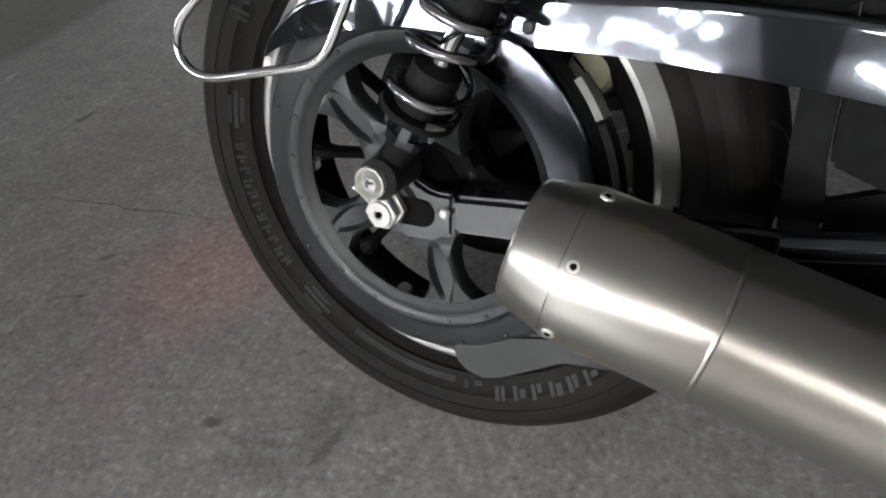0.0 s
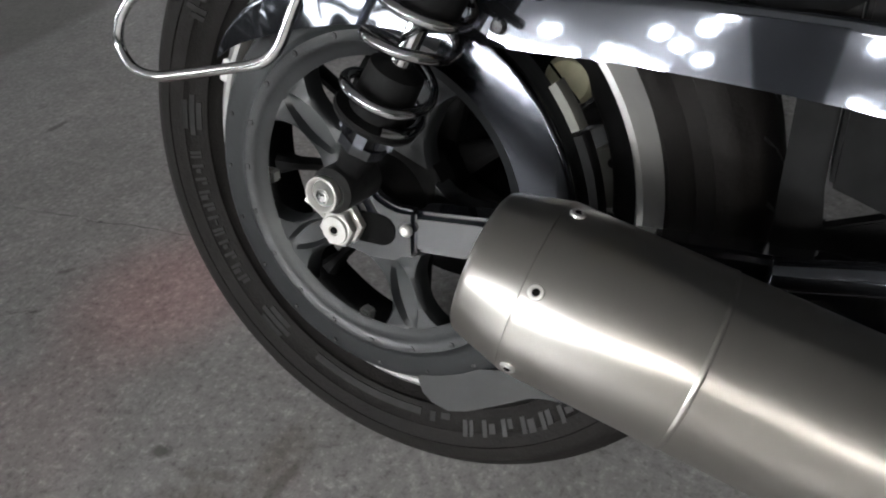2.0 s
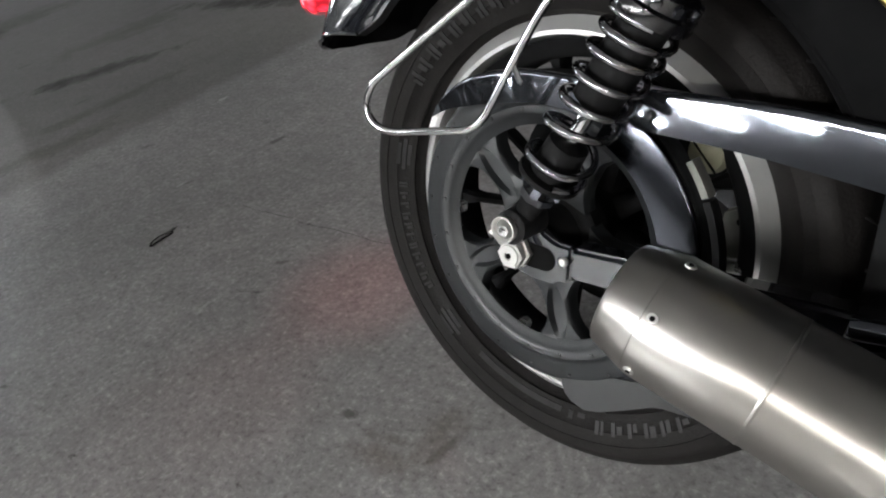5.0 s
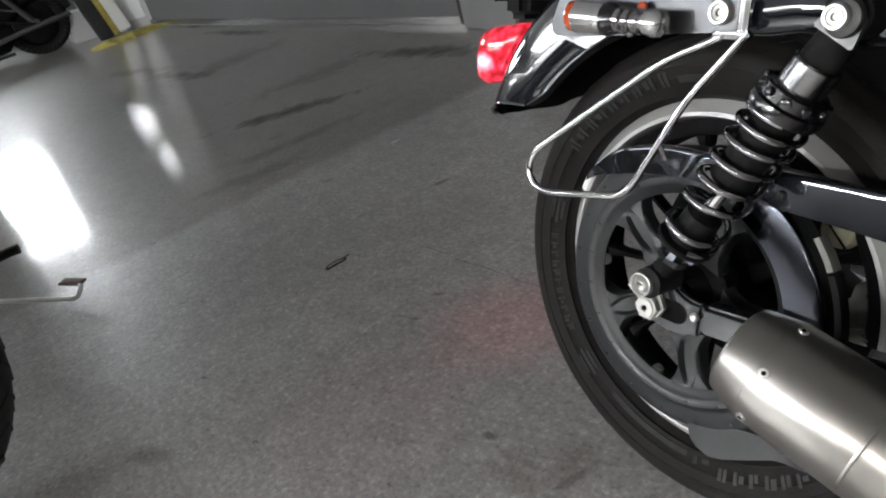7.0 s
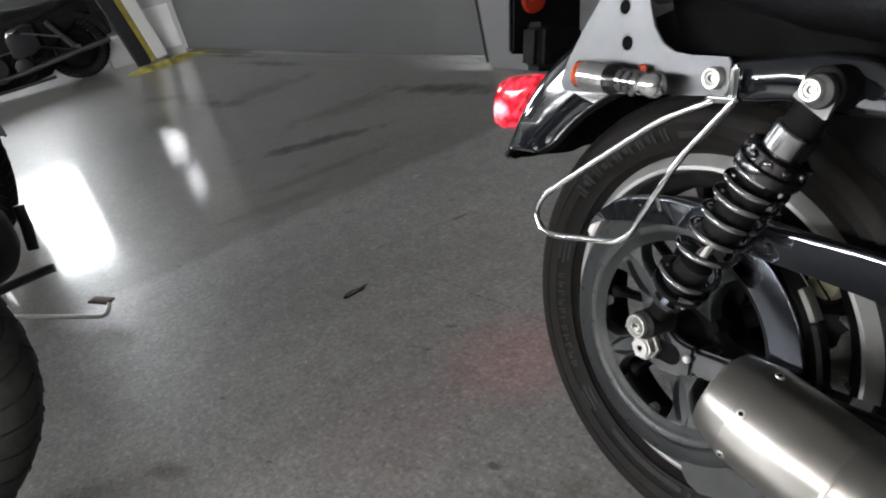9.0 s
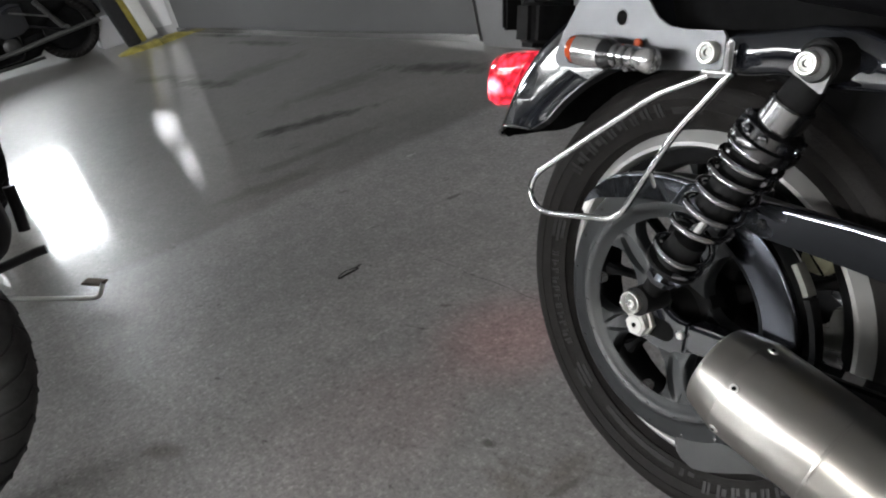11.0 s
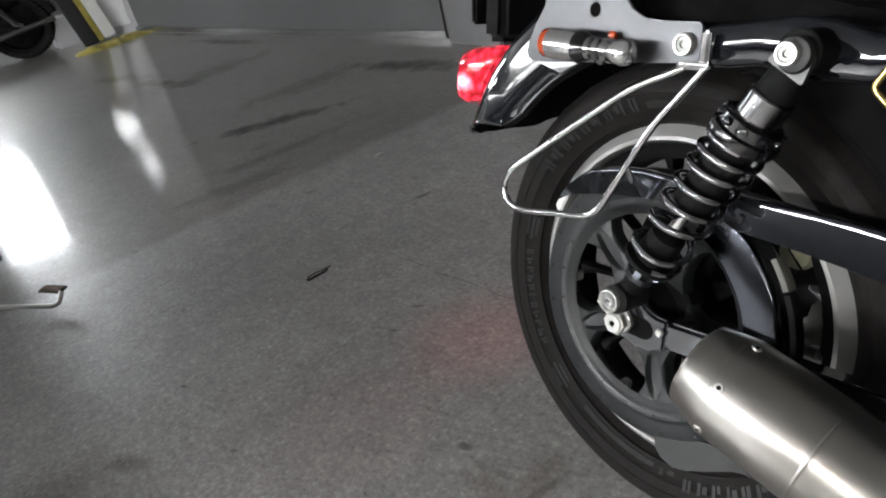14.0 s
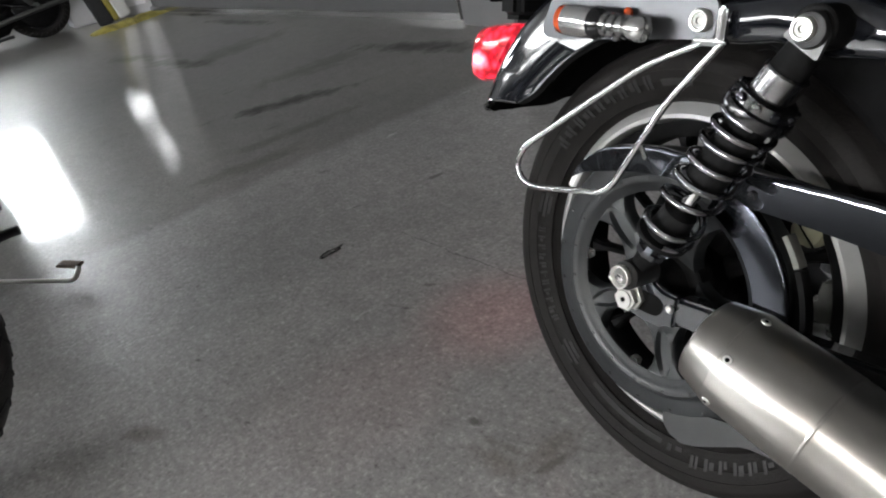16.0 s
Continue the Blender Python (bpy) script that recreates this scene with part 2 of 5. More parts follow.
def floor_material():
    m = bpy.data.materials.new("polished_concrete")
    m.use_nodes = True
    nt = m.node_tree
    b = nt.nodes["Principled BSDF"]
    tc = nt.nodes.new("ShaderNodeTexCoord")

    def node(kind, **values):
        n = nt.nodes.new(kind)
        for k, v in values.items():
            n.inputs[k.replace("_", " ")].default_value = v
        return n

    def noise_tex(scale, detail, stretch=(1, 1, 1), rough=0.6, turn=0.0, warp=0.0):
        mp = node("ShaderNodeMapping", Scale=stretch, Rotation=(0, 0, turn))
        nt.links.new(tc.outputs["Object"], mp.inputs["Vector"])
        n = node("ShaderNodeTexNoise", Scale=scale, Detail=detail, Roughness=rough, Distortion=warp)
        nt.links.new(mp.outputs["Vector"], n.inputs["Vector"])
        return n.outputs["Fac"]

    def ramp(fac, stops):
        r = nt.nodes.new("ShaderNodeValToRGB")
        e = r.color_ramp.elements
        e[0].position, e[0].color = stops[0][0], (*stops[0][1], 1)
        e[1].position, e[1].color = stops[-1][0], (*stops[-1][1], 1)
        for p, c in stops[1:-1]:
            k = e.new(p)
            k.color = (*c, 1)
        nt.links.new(fac, r.inputs["Fac"])
        return r.outputs["Color"]

    def mix(kind, a, c, fac=1.0):
        x = nt.nodes.new("ShaderNodeMixRGB")
        x.blend_type = kind
        x.inputs["Fac"].default_value = fac
        nt.links.new(a, x.inputs["Color1"])
        nt.links.new(c, x.inputs["Color2"])
        return x.outputs["Color"]

    def math_node(op, a, c):
        n = nt.nodes.new("ShaderNodeMath")
        n.operation = op
        for k, v in ((0, a), (1, c)):
            if isinstance(v, (int, float)):
                n.inputs[k].default_value = v
            else:
                nt.links.new(v, n.inputs[k])
        return n.outputs[0]

    wob = noise_tex(6, 5, rough=0.7)

    def smear(cx, cy, a, c, turn, wave=None):
        """0 in the middle of a soft, ragged patch and past 1 outside it."""
        mp = node("ShaderNodeMapping", Location=(cx, cy, 0), Rotation=(0, 0, radians(turn)), Scale=(a, c, 1))
        mp.vector_type = "TEXTURE"
        nt.links.new(tc.outputs["Object"], mp.inputs["Vector"])
        ln = nt.nodes.new("ShaderNodeVectorMath")
        ln.operation = "LENGTH"
        nt.links.new(mp.outputs["Vector"], ln.inputs[0])
        return math_node("ADD", ln.outputs["Value"], math_node("MULTIPLY", math_node("SUBTRACT", wave or wob, 0.5), 2.4))

    base = ramp(noise_tex(62, 5, rough=0.74), [(0.30, (0.190, 0.184, 0.182)), (0.46, (0.288, 0.279, 0.276)), (0.56, (0.325, 0.315, 0.312)), (0.70, (0.480, 0.467, 0.462))])
    grit = ramp(noise_tex(112, 3, rough=0.5), [(0.30, (0.68, 0.675, 0.67)), (0.44, (1, 1, 1)), (0.58, (1.0, 1.0, 1.0)), (0.70, (1.36, 1.36, 1.35))])
    broad = ramp(noise_tex(1.3, 3, rough=0.5), [(0.3, (0.84, 0.84, 0.84)), (0.7, (1.12, 1.11, 1.10))])
    middle = ramp(noise_tex(14, 5, rough=0.65), [(0.3, (0.78, 0.78, 0.77)), (0.7, (1.14, 1.14, 1.14))])
    dirt = ramp(noise_tex(11, 6, rough=0.70, warp=0.5), [(0.285, (0.30, 0.29, 0.275)), (0.36, (1, 1, 1)), (0.9, (1, 1, 1))])
    col = mix("MULTIPLY", mix("MULTIPLY", mix("MULTIPLY", mix("MULTIPLY", base, grit), broad), middle), dirt)
    # the driving lane is dirtier than the bays
    sx = nt.nodes.new("ShaderNodeSeparateXYZ")
    nt.links.new(tc.outputs["Object"], sx.inputs[0])
    lane = math_node("ADD", sx.outputs["X"], math_node("MULTIPLY", math_node("SUBTRACT", wob, 0.5), 0.10))
    mr = node("ShaderNodeMapRange", From_Min=LANE_X - 0.035, From_Max=LANE_X + 0.035)
    nt.links.new(lane, mr.inputs["Value"])
    col = mix("MULTIPLY", col, ramp(mr.outputs["Result"], [(0.0, (0.56, 0.545, 0.52)), (1.0, (1, 1, 1))]))
    # smears: feathered, broken up by streaks along the way of the wheels
    streak = noise_tex(9, 5, (3.0, 0.8, 1), rough=0.72, turn=0.15)
    clean = node("ShaderNodeValue").outputs[0]
    clean.default_value = 1.0
    for cx, cy, a, c, turn, dark in SMEARS:
        edge = math_node("ADD", smear(cx, cy, a, c, turn), math_node("MULTIPLY", math_node("SUBTRACT", streak, 0.5), 1.3))
        mid = dark + (1 - dark) * 0.35
        col = mix("MULTIPLY", col, ramp(edge, [(0.0, (dark, dark * 0.95, dark * 0.90)), (0.55, (mid, mid * 0.97, mid * 0.94)), (1.0, (1, 1, 1))]))
        dull = node("ShaderNodeMapRange", From_Min=0.2, From_Max=1.0, To_Min=0.3 + 0.6 * dark, To_Max=1.0)
        nt.links.new(edge, dull.inputs["Value"])
        clean = math_node("MULTIPLY", clean, dull.outputs["Result"])
    fine = noise_tex(38, 4, rough=0.65)
    for cx, cy, a, c, turn, dark in SPOTS:
        col = mix("MULTIPLY", col, ramp(smear(cx, cy, a, c, turn, fine), [(0.35, (dark, dark * 0.97, dark * 0.93)), (1.05, (1, 1, 1))]))
    nt.links.new(col, b.inputs["Base Color"])
    tone = mr.outputs["Result"]
    mr = node("ShaderNodeMapRange", From_Min=0.3, From_Max=0.7, To_Min=0.09, To_Max=0.17)
    nt.links.new(noise_tex(4, 5, (0.5, 2.2, 1), turn=1.2), mr.inputs["Value"])
    rg = math_node("ADD", mr.outputs["Result"], math_node("MULTIPLY", noise_tex(60, 3), 0.06))
    # scuffed streaks across the way of the light
    scuff = node("ShaderNodeMapRange", From_Min=0.52, From_Max=0.72, To_Min=0.0, To_Max=0.16)
    nt.links.new(noise_tex(5, 6, (4.0, 0.7, 1), rough=0.75, turn=0.35, warp=0.3), scuff.inputs["Value"])
    rg = math_node("ADD", rg, scuff.outputs["Result"])
    # worn smoother by traffic in the lane
    rg = math_node("MULTIPLY", rg, math_node("ADD", math_node("MULTIPLY", tone, 0.42), 0.58))
    nt.links.new(rg, b.inputs["Roughness"])
    # the sealer spreads a wide, weak gloss
    nt.links.new(math_node("MULTIPLY", clean, 0.95), b.inputs["Coat Weight"])
    nt.links.new(math_node("MULTIPLY", clean, 0.5), b.inputs["Specular IOR Level"])
    b.inputs["Coat Roughness"].default_value = 0.47
    b.inputs["Coat IOR"].default_value = 1.75
    bp = nt.nodes.new("ShaderNodeBump")
    bp.inputs["Strength"].default_value = 0.13
    bp.inputs["Distance"].default_value = 0.002
    # slight waves of the trowelled surface under the fine grain
    nt.links.new(math_node("ADD", noise_tex(40, 3), math_node("MULTIPLY", noise_tex(8, 3, (1, 2.2, 1), turn=0.5), 2.2)), bp.inputs["Height"])
    nt.links.new(bp.outputs["Normal"], b.inputs["Normal"])
    return m


M_floor = floor_material()


# ---- geometry helpers ----
def link(name, bm, material, parent=None, label="", smooth=40.0):
    bmesh.ops.recalc_face_normals(bm, faces=bm.faces)
    me = bpy.data.meshes.new(name)
    bm.to_mesh(me)
    bm.free()
    me.materials.append(material)
    if smooth:
        me.shade_smooth()
        me.set_sharp_from_angle(angle=radians(smooth))
    ob = new(name, me)
    if parent:
        ob.parent = parent
    if label:
        ob["label"] = label
    return ob


def part(name, bm, material, parent, label=""):
    return link(name, bm, material, parent, label)


def thing(name, m, label, category, group="", kind=""):
    ob = new(name)
    ob.empty_display_size = 0.1
    ob.matrix_basis = m
    return tagged(ob, label, category, group, kind)


def basis(d, up=(0, 0, 1)):
    d = Vector(d).normalized()
    u = Vector(up)
    if abs(d.dot(u)) > 0.98:
        u = Vector((1, 0, 0))
    a = u.cross(d).normalized()
    return a, d.cross(a).normalized(), d


def rings(bm, loops, closed=False, caps=True):
    vs = [[bm.verts.new(p) for p in lp] for lp in loops]
    n = len(vs[0])
    pairs = list(zip(vs, vs[1:])) + ([(vs[-1], vs[0])] if closed else [])
    for a, b in pairs:
        for i in range(n):
            bm.faces.new((a[i], a[(i + 1) % n], b[(i + 1) % n], b[i]))
    if caps and not closed:
        bm.faces.new(vs[0][::-1])
        bm.faces.new(vs[-1])
    return bm


def lathe(bm, origin, axis, profile, n=32, closed=False, caps=True):
    """profile: (along the axis, radius)."""
    a, b, d = basis(axis)
    o = Vector(origin)
    loops = []
    for s, r in profile:
        loops.append([o + d * s + (a * math.cos(2 * math.pi * i / n) + b * math.sin(2 * math.pi * i / n)) * max(r, 1e-5) for i in range(n)])
    return rings(bm, loops, closed, caps)


def tube(bm, pts, r, n=12, closed=False):
    pts = [Vector(p) for p in pts]
    k = len(pts)
    loops = []
    prev = None
    for i, p in enumerate(pts):
        t = (pts[(i + 1) % k] - pts[i - 1]) if closed else (pts[min(i + 1, k - 1)] - pts[max(i - 1, 0)])
        t.normalize()
        if prev is None:
            a = basis(t)[0]
        else:
            a = (prev - t * prev.dot(t)).normalized()
        prev = a
        b = t.cross(a)
        rr = r(i / (k - 1)) if callable(r) else r
        loops.append([p + (a * math.cos(2 * math.pi * j / n) + b * math.sin(2 * math.pi * j / n)) * rr for j in range(n)])
    return rings(bm, loops, closed)


def smooth_path(pts, steps=6):
    """Catmull-Rom through the points."""
    P = [Vector(p) for p in pts]
    P = [P[0] * 2 - P[1]] + P + [P[-1] * 2 - P[-2]]
    out = []
    for i in range(1, len(P) - 2):
        for s in range(steps):
            t = s / steps
            out.append(0.5 * (2 * P[i] + (P[i + 1] - P[i - 1]) * t + (2 * P[i - 1] - 5 * P[i] + 4 * P[i + 1] - P[i + 2]) * t * t
                              + (3 * P[i] - P[i - 1] - 3 * P[i + 1] + P[i + 2]) * t ** 3))
    return out + [P[-2]]


def round_path(pts, r, steps=5):
    """A path with its corners rounded by about r."""
    P = [Vector(p) for p in pts]
    out = [P[0]]
    for a, b, c in zip(P, P[1:], P[2:]):
        u, v = (a - b), (c - b)
        k = min(r, u.length * 0.49, v.length * 0.49)
        s, e = b + u.normalized() * k, b + v.normalized() * k
        for i in range(steps + 1):
            t = i / steps
            out.append(s.lerp(b, t).lerp(b.lerp(e, t), t))
    return out + [P[-1]]


def prism(bm, outline, y0, y1, bevel=0.0):
    """An outline of (x, z) between two y."""
    lo = [bm.verts.new((x, y0, z)) for x, z in outline]
    hi = [bm.verts.new((x, y1, z)) for x, z in outline]
    n = len(lo)
    fs = [bm.faces.new(lo), bm.faces.new(hi[::-1])]
    for i in range(n):
        fs.append(bm.faces.new((lo[i], hi[i], hi[(i + 1) % n], lo[(i + 1) % n])))
    bmesh.ops.recalc_face_normals(bm, faces=fs)
    if bevel:
        es = [e for e in {e for f in fs for e in f.edges} if e.calc_face_angle(0) > 0.6]
        bmesh.ops.bevel(bm, geom=es, offset=bevel, segments=2, affect="EDGES")
    return bm


def box(bm, m, size, bevel=0.0, seg=2):
    r = bmesh.ops.create_cube(bm, size=1.0, matrix=m @ Matrix.Diagonal((*size, 1)))
    if bevel:
        es = list({e for v in r["verts"] for e in v.link_edges})
        bmesh.ops.bevel(bm, geom=es, offset=bevel, segments=seg, affect="EDGES")
    return bm


def arc(cx, cz, r, a0, a1, n):
    return [(cx + r * math.cos(radians(a0 + (a1 - a0) * i / n)), cz + r * math.sin(radians(a0 + (a1 - a0) * i / n))) for i in range(n + 1)]


def hexa(bm, origin, axis, r, h, bevel=0.0015):
    a, b, d = basis(axis)
    o = Vector(origin)
    prof = [(0, r * 0.94), (h * 0.12, r), (h * 0.86, r), (h, r * 0.9)]
    loops = [[o + d * s + (a * math.cos(math.pi * i / 3) + b * math.sin(math.pi * i / 3)) * q for i in range(6)] for s, q in prof]
    return rings(bm, loops)


def socket_bolt(name, origin, axis, r, h, parent, material, label=""):
    """A dished washer head with a socket in it."""
    bm = bmesh.new()
    lathe(bm, origin, axis, [(0, r), (h * 0.7, r), (h, r * 0.88), (h * 0.98, r * 0.72), (h * 0.72, r * 0.62), (h * 0.75, r * 0.34), (h * 0.2, r * 0.30)], 28)
    ob = part(name, bm, material, parent, label)
    d = Vector(axis).normalized()
    bm = bmesh.new()
    lathe(bm, Vector(origin) + d * h * 0.5, axis, [(0, r * 0.60), (h * 0.32, r * 0.60), (h * 0.34, r * 0.30), (h * 0.1, r * 0.26)], 24)
    part("socket", bm, M_zinc_dull, parent, "dull socket of the bolt")
    return ob

# ---- the garage ----
def slab(name, lo, hi, material, label, category, bevel=0.0):
    bm = bmesh.new()
    c = [(a + b) / 2 for a, b in zip(lo, hi)]
    box(bm, Matrix.Translation(c), [b - a for a, b in zip(lo, hi)], bevel)
    return tagged(link(name, bm, material), label, category, kind="structure")


slab("floor", (-26, -30, -0.2), (16, 9, 0), M_floor, "polished grey concrete garage floor with scuffs and stains", "floor")
slab("ceiling", (-26, -30, CEIL), (16, 9, CEIL + 0.2), M_ceil, "grey painted concrete garage ceiling", "ceiling")
slab("ceiling_beam", (-0.22, -14, CEIL - 0.12), (0.62, -4.6, CEIL - 0.002), M_beam, "dark painted beam under the garage ceiling", "beam", 0.01)
SKEW = Matrix.Translation((-4.4, 1.655, 0)) @ Matrix.Rotation(radians(5.14), 4, "Z")
north = slab("wall_north", (-3.9, 0.0, 0), (20, 0.2, CEIL), M_wall, "grey painted garage wall with a pale skirting", "wall")
north.matrix_world = SKEW @ north.matrix_world
slab("wall_north_far", (-26, 8.8, 0), (-8.3, 9.0, CEIL), M_wall, "grey painted garage wall", "wall")
slab("wall_return", (-8.3, 1.42, 0), (-8.1, 9.0, CEIL), M_wall, "grey painted garage wall", "wall")
slab("wall_south", (-26, -30.2, 0), (16, -30, CEIL), M_wall, "grey painted garage wall", "wall")
slab("wall_east", (16, -30.2, 0), (16.2, 9, CEIL), M_wall, "grey painted garage wall", "wall")
slab("wall_west", (-26.2, -30.2, 0), (-26, 9, CEIL), M_wall, "grey painted garage wall", "wall")
# partition with a tall bright window
for nm, y0, y1, z0, z1 in (("wall_bay", -5.0, WIN_Y[0], 0, CEIL), ("wall_bay_north", WIN_Y[1], 0.5, 0, CEIL), ("wall_bay_sill", WIN_Y[0], WIN_Y[1], 0, WIN_Z[0]), ("wall_bay_head", WIN_Y[0], WIN_Y[1], WIN_Z[1], CEIL)):
    slab(nm, (-10.15, y0, z0), (-10.0, y1, z1), M_wall, "grey painted partition round a bright window", "wall")
window = thing("window_1", pose(-10.03, (WIN_Y[0] + WIN_Y[1]) / 2, WIN_Z[0]), "tall bright daylit window in the partition", "window", kind="structure")
WW, WH = WIN_Y[1] - WIN_Y[0], WIN_Z[1] - WIN_Z[0]
for nm, at, size in (("frame_side", (0.01, -WW / 2 + 0.02, WH / 2), (0.06, 0.04, WH)), ("frame_side", (0.01, WW / 2 - 0.02, WH / 2), (0.06, 0.04, WH)), ("frame_head", (0.01, 0, WH - 0.02), (0.06, WW - 0.08, 0.04)), ("window_sill", (0.02, 0, 0.02), (0.09, WW - 0.08, 0.04))):
    bm = bmesh.new()
    box(bm, Matrix.Translation(at), size, 0.004)
    part(nm, bm, M_lampbody, window)
bm = bmesh.new()
box(bm, Matrix.Translation((-0.02, 0, WH / 2)), (0.012, WW - 0.07, WH - 0.07))
part("pane", bm, M_daylight, window, "bright pane full of daylight")
skirting = slab("baseboard", (-3.2, -0.027, 0), (1.72, -0.003, 0.045), M_skirt, "satin metal skirting along the grey wall", "skirting", 0.006)
skirting.matrix_world = SKEW @ skirting.matrix_world
pillar = slab("pillar_1", (-8.3, 1.07, 0), (-7.66, 1.42, CEIL), M_wall_light, "pale painted concrete pillar with a yellow foot", "pillar", 0.012)
slab("pillar_2", (-2.69, 1.72, 0), (-2.25, 1.90, CEIL), M_wall_mid, "pale painted pilaster on the grey wall", "pillar", 0.01)
slab("trim_corner", (-2.704, 1.712, 0.03), (-2.693, 1.745, CEIL), M_skirt, "bright metal corner bead on the pilaster", "corner bead", 0.002)
band = slab("trim_band", (-7.657, 1.074, 0.09), (-7.649, 1.356, 0.52), mat("pale_band", (0.74, 0.74, 0.75), 0.4, vary=0.06, scale=6), "white painted band on the pillar's foot", "paint band")

TWIST = Matrix.Translation((-7.66, 1.07, 0)) @ Matrix.Rotation(radians(-25), 4, "Z") @ Matrix.Translation((7.66, -1.07, 0))
for ob in (pillar, band):
    ob.matrix_world = TWIST @ ob.matrix_world
# added block in place of the white painted band on the pillar's south face
slab("plinth", (-8.30, 0.66, 0), (-7.98, 1.066, 0.30), M_wall_light, "low pale block standing in for the pillar's white lower side", "plinth", 0.012)
guard = thing("corner_guard", pose(-7.56, 1.03, 0, 11), "black, yellow and white padded guard against the pillar", "corner guard")
for nm, x0, x1, mt, dy in (("foam", -0.20, -0.06, M_foam, 0.0), ("yellow_strip", -0.06, 0.0, M_yellow, 0.004), ("white_strip", 0.0, 0.13, M_white, 0.006)):
    bm = bmesh.new()
    box(bm, Matrix.Translation((dy, (x0 + x1) / 2, 0.42)), (0.09, x1 - x0, 0.80), 0.012)
    part(nm, bm, mt, guard)
rnd = random.Random(11)
bm = bmesh.new()
loops = []
for i in range(25):
    u = i / 24
    x, y = -7.02 - 0.10 * u + 0.03 * math.sin(6 * u), 0.62 + 0.80 * u
    w = (0.075 + 0.035 * math.sin(math.pi * u)) * rnd.uniform(0.75, 1.15)
    h = 0.040 * min(1, 6 * u + 0.2, 5 * (1 - u) + 0.15) * rnd.uniform(0.7, 1.1)
    loops.append([Vector((x - w * 1.2, y, 0)), Vector((x - w, y, h)), Vector((x + w * 0.2, y, h * 1.1)), Vector((x + w * rnd.uniform(0.8, 1.2), y, h * 0.35)), Vector((x + w * 1.25, y, 0))])
rings(bm, loops)
tagged(link("wheel_stop", bm, M_yellow, smooth=25), "low worn yellow painted kerb at the pillar's foot", "kerb")


# lamps on the ceiling
def ceiling_light(x, y, length=1.2, turn=0.0, glow=M_lamp):
    t = thing("ceiling_light", pose(x, y, CEIL, 0, 0, turn), "white fluorescent tube light on the ceiling", "ceiling light", "ceiling lights")
    bm = bmesh.new()
    box(bm, Matrix.Translation((0, 0, -0.03)), (length + 0.06, 0.11, 0.06), 0.008)
    part("housing", bm, M_lampbody, t)
    bm = bmesh.new()
    lathe(bm, (-length / 2, 0, -0.085), (1, 0, 0), [(0, 0.02), (0.01, 0.026), (length - 0.01, 0.026), (length, 0.02)], 14)
    part("tube", bm, glow, t, "bright fluorescent tube")
    return t


first_light = ceiling_light(-2.5, -8.2, 1.2, -65)
for x, y, a in LIGHTS:
    copy_thing(first_light, pose(x, y, CEIL, 0, 0, a))
for x, y in EAST_LIGHTS:
    ceiling_light(x, y, 1.2, 0.0, M_old_lamp)


def bulb_light(x, y, glow=M_lamp, size=1.0):
    t = thing("bulb_light", pose(x, y, CEIL), "round white lamp on the ceiling", "ceiling light", "round ceiling lamps")
    bm = bmesh.new()
    lathe(bm, (0, 0, -0.03), (0, 0, 1), [(0, 0.10 * size), (0.024, 0.11 * size), (0.03, 0.11 * size)], 24)
    part("rose", bm, M_lampbody, t)
    bm = bmesh.new()
    lathe(bm, (0, 0, -0.075), (0, 0, 1), [(0, 0.02 * size), (0.008, 0.06 * size), (0.03, 0.085 * size), (0.045, 0.085 * size)], 24)
    part("diffuser", bm, glow, t, "bright round diffuser")
    return t


first_bulb = bulb_light(*BULBS[0])
for x, y in BULBS[1:]:
    copy_thing(first_bulb, pose(x, y, CEIL))
bulb_light(*FAR_BULBS[0], M_far_lamp, 2.6)
bulb_light(*FAR_BULBS[1], M_far_lamp, 1.3)

# unseen panels, added so that the belt guard's blade mirrors white
first_soft = thing("unseen_panel", pose(*SOFT_PANELS[0], CEIL), "unseen dim white panel added for the belt guard's reflection", "ceiling light", "dim light panels")
bm = bmesh.new()
box(bm, Matrix.Translation((0, 0, -0.025)), (1.24, 0.78, 0.05), 0.01)
part("panel_frame", bm, M_lampbody, first_soft)
bm = bmesh.new()
box(bm, Matrix.Translation((0, 0, -0.054)), (1.18, 0.72, 0.008), 0.002)
part("diffuser", bm, M_soft_panel, first_soft, "softly glowing diffuser")
for x, y in SOFT_PANELS[1:]:
    copy_thing(first_soft, pose(x, y, CEIL))
# also out of view: sized and placed for the guard's white reflection
wide = thing("unseen_panel", pose(-4.75, -5.85, CEIL), "wide white light panel on the ceiling", "ceiling light", "wide light panels")
bm = bmesh.new()
box(bm, Matrix.Translation((0, 0, -0.025)), (2.90, 1.66, 0.05), 0.01)
part("panel_frame", bm, M_lampbody, wide)
bm = bmesh.new()
box(bm, Matrix.Translation((0, 0, -0.054)), (2.84, 1.60, 0.008), 0.002)
part("diffuser", bm, M_wide_panel, wide, "glowing white diffuser")
copy_thing(wide, pose(-7.75, -5.2, CEIL))

# ---- marks on the floor ----
def stain(pts, label, material, z=0.0012):
    bm = bmesh.new()
    ring = [Vector((x, y, z)) for x, y in pts]
    lo = [bm.verts.new(p) for p in ring]
    hi = [bm.verts.new(p + Vector((0, 0, 0.0012))) for p in ring]
    bm.faces.new(hi)
    for i in range(len(lo)):
        bm.faces.new((lo[i], lo[(i + 1) % len(lo)], hi[(i + 1) % len(lo)], hi[i]))
    return tagged(link("floor_stain", bm, material), label, "stain", kind="structure")


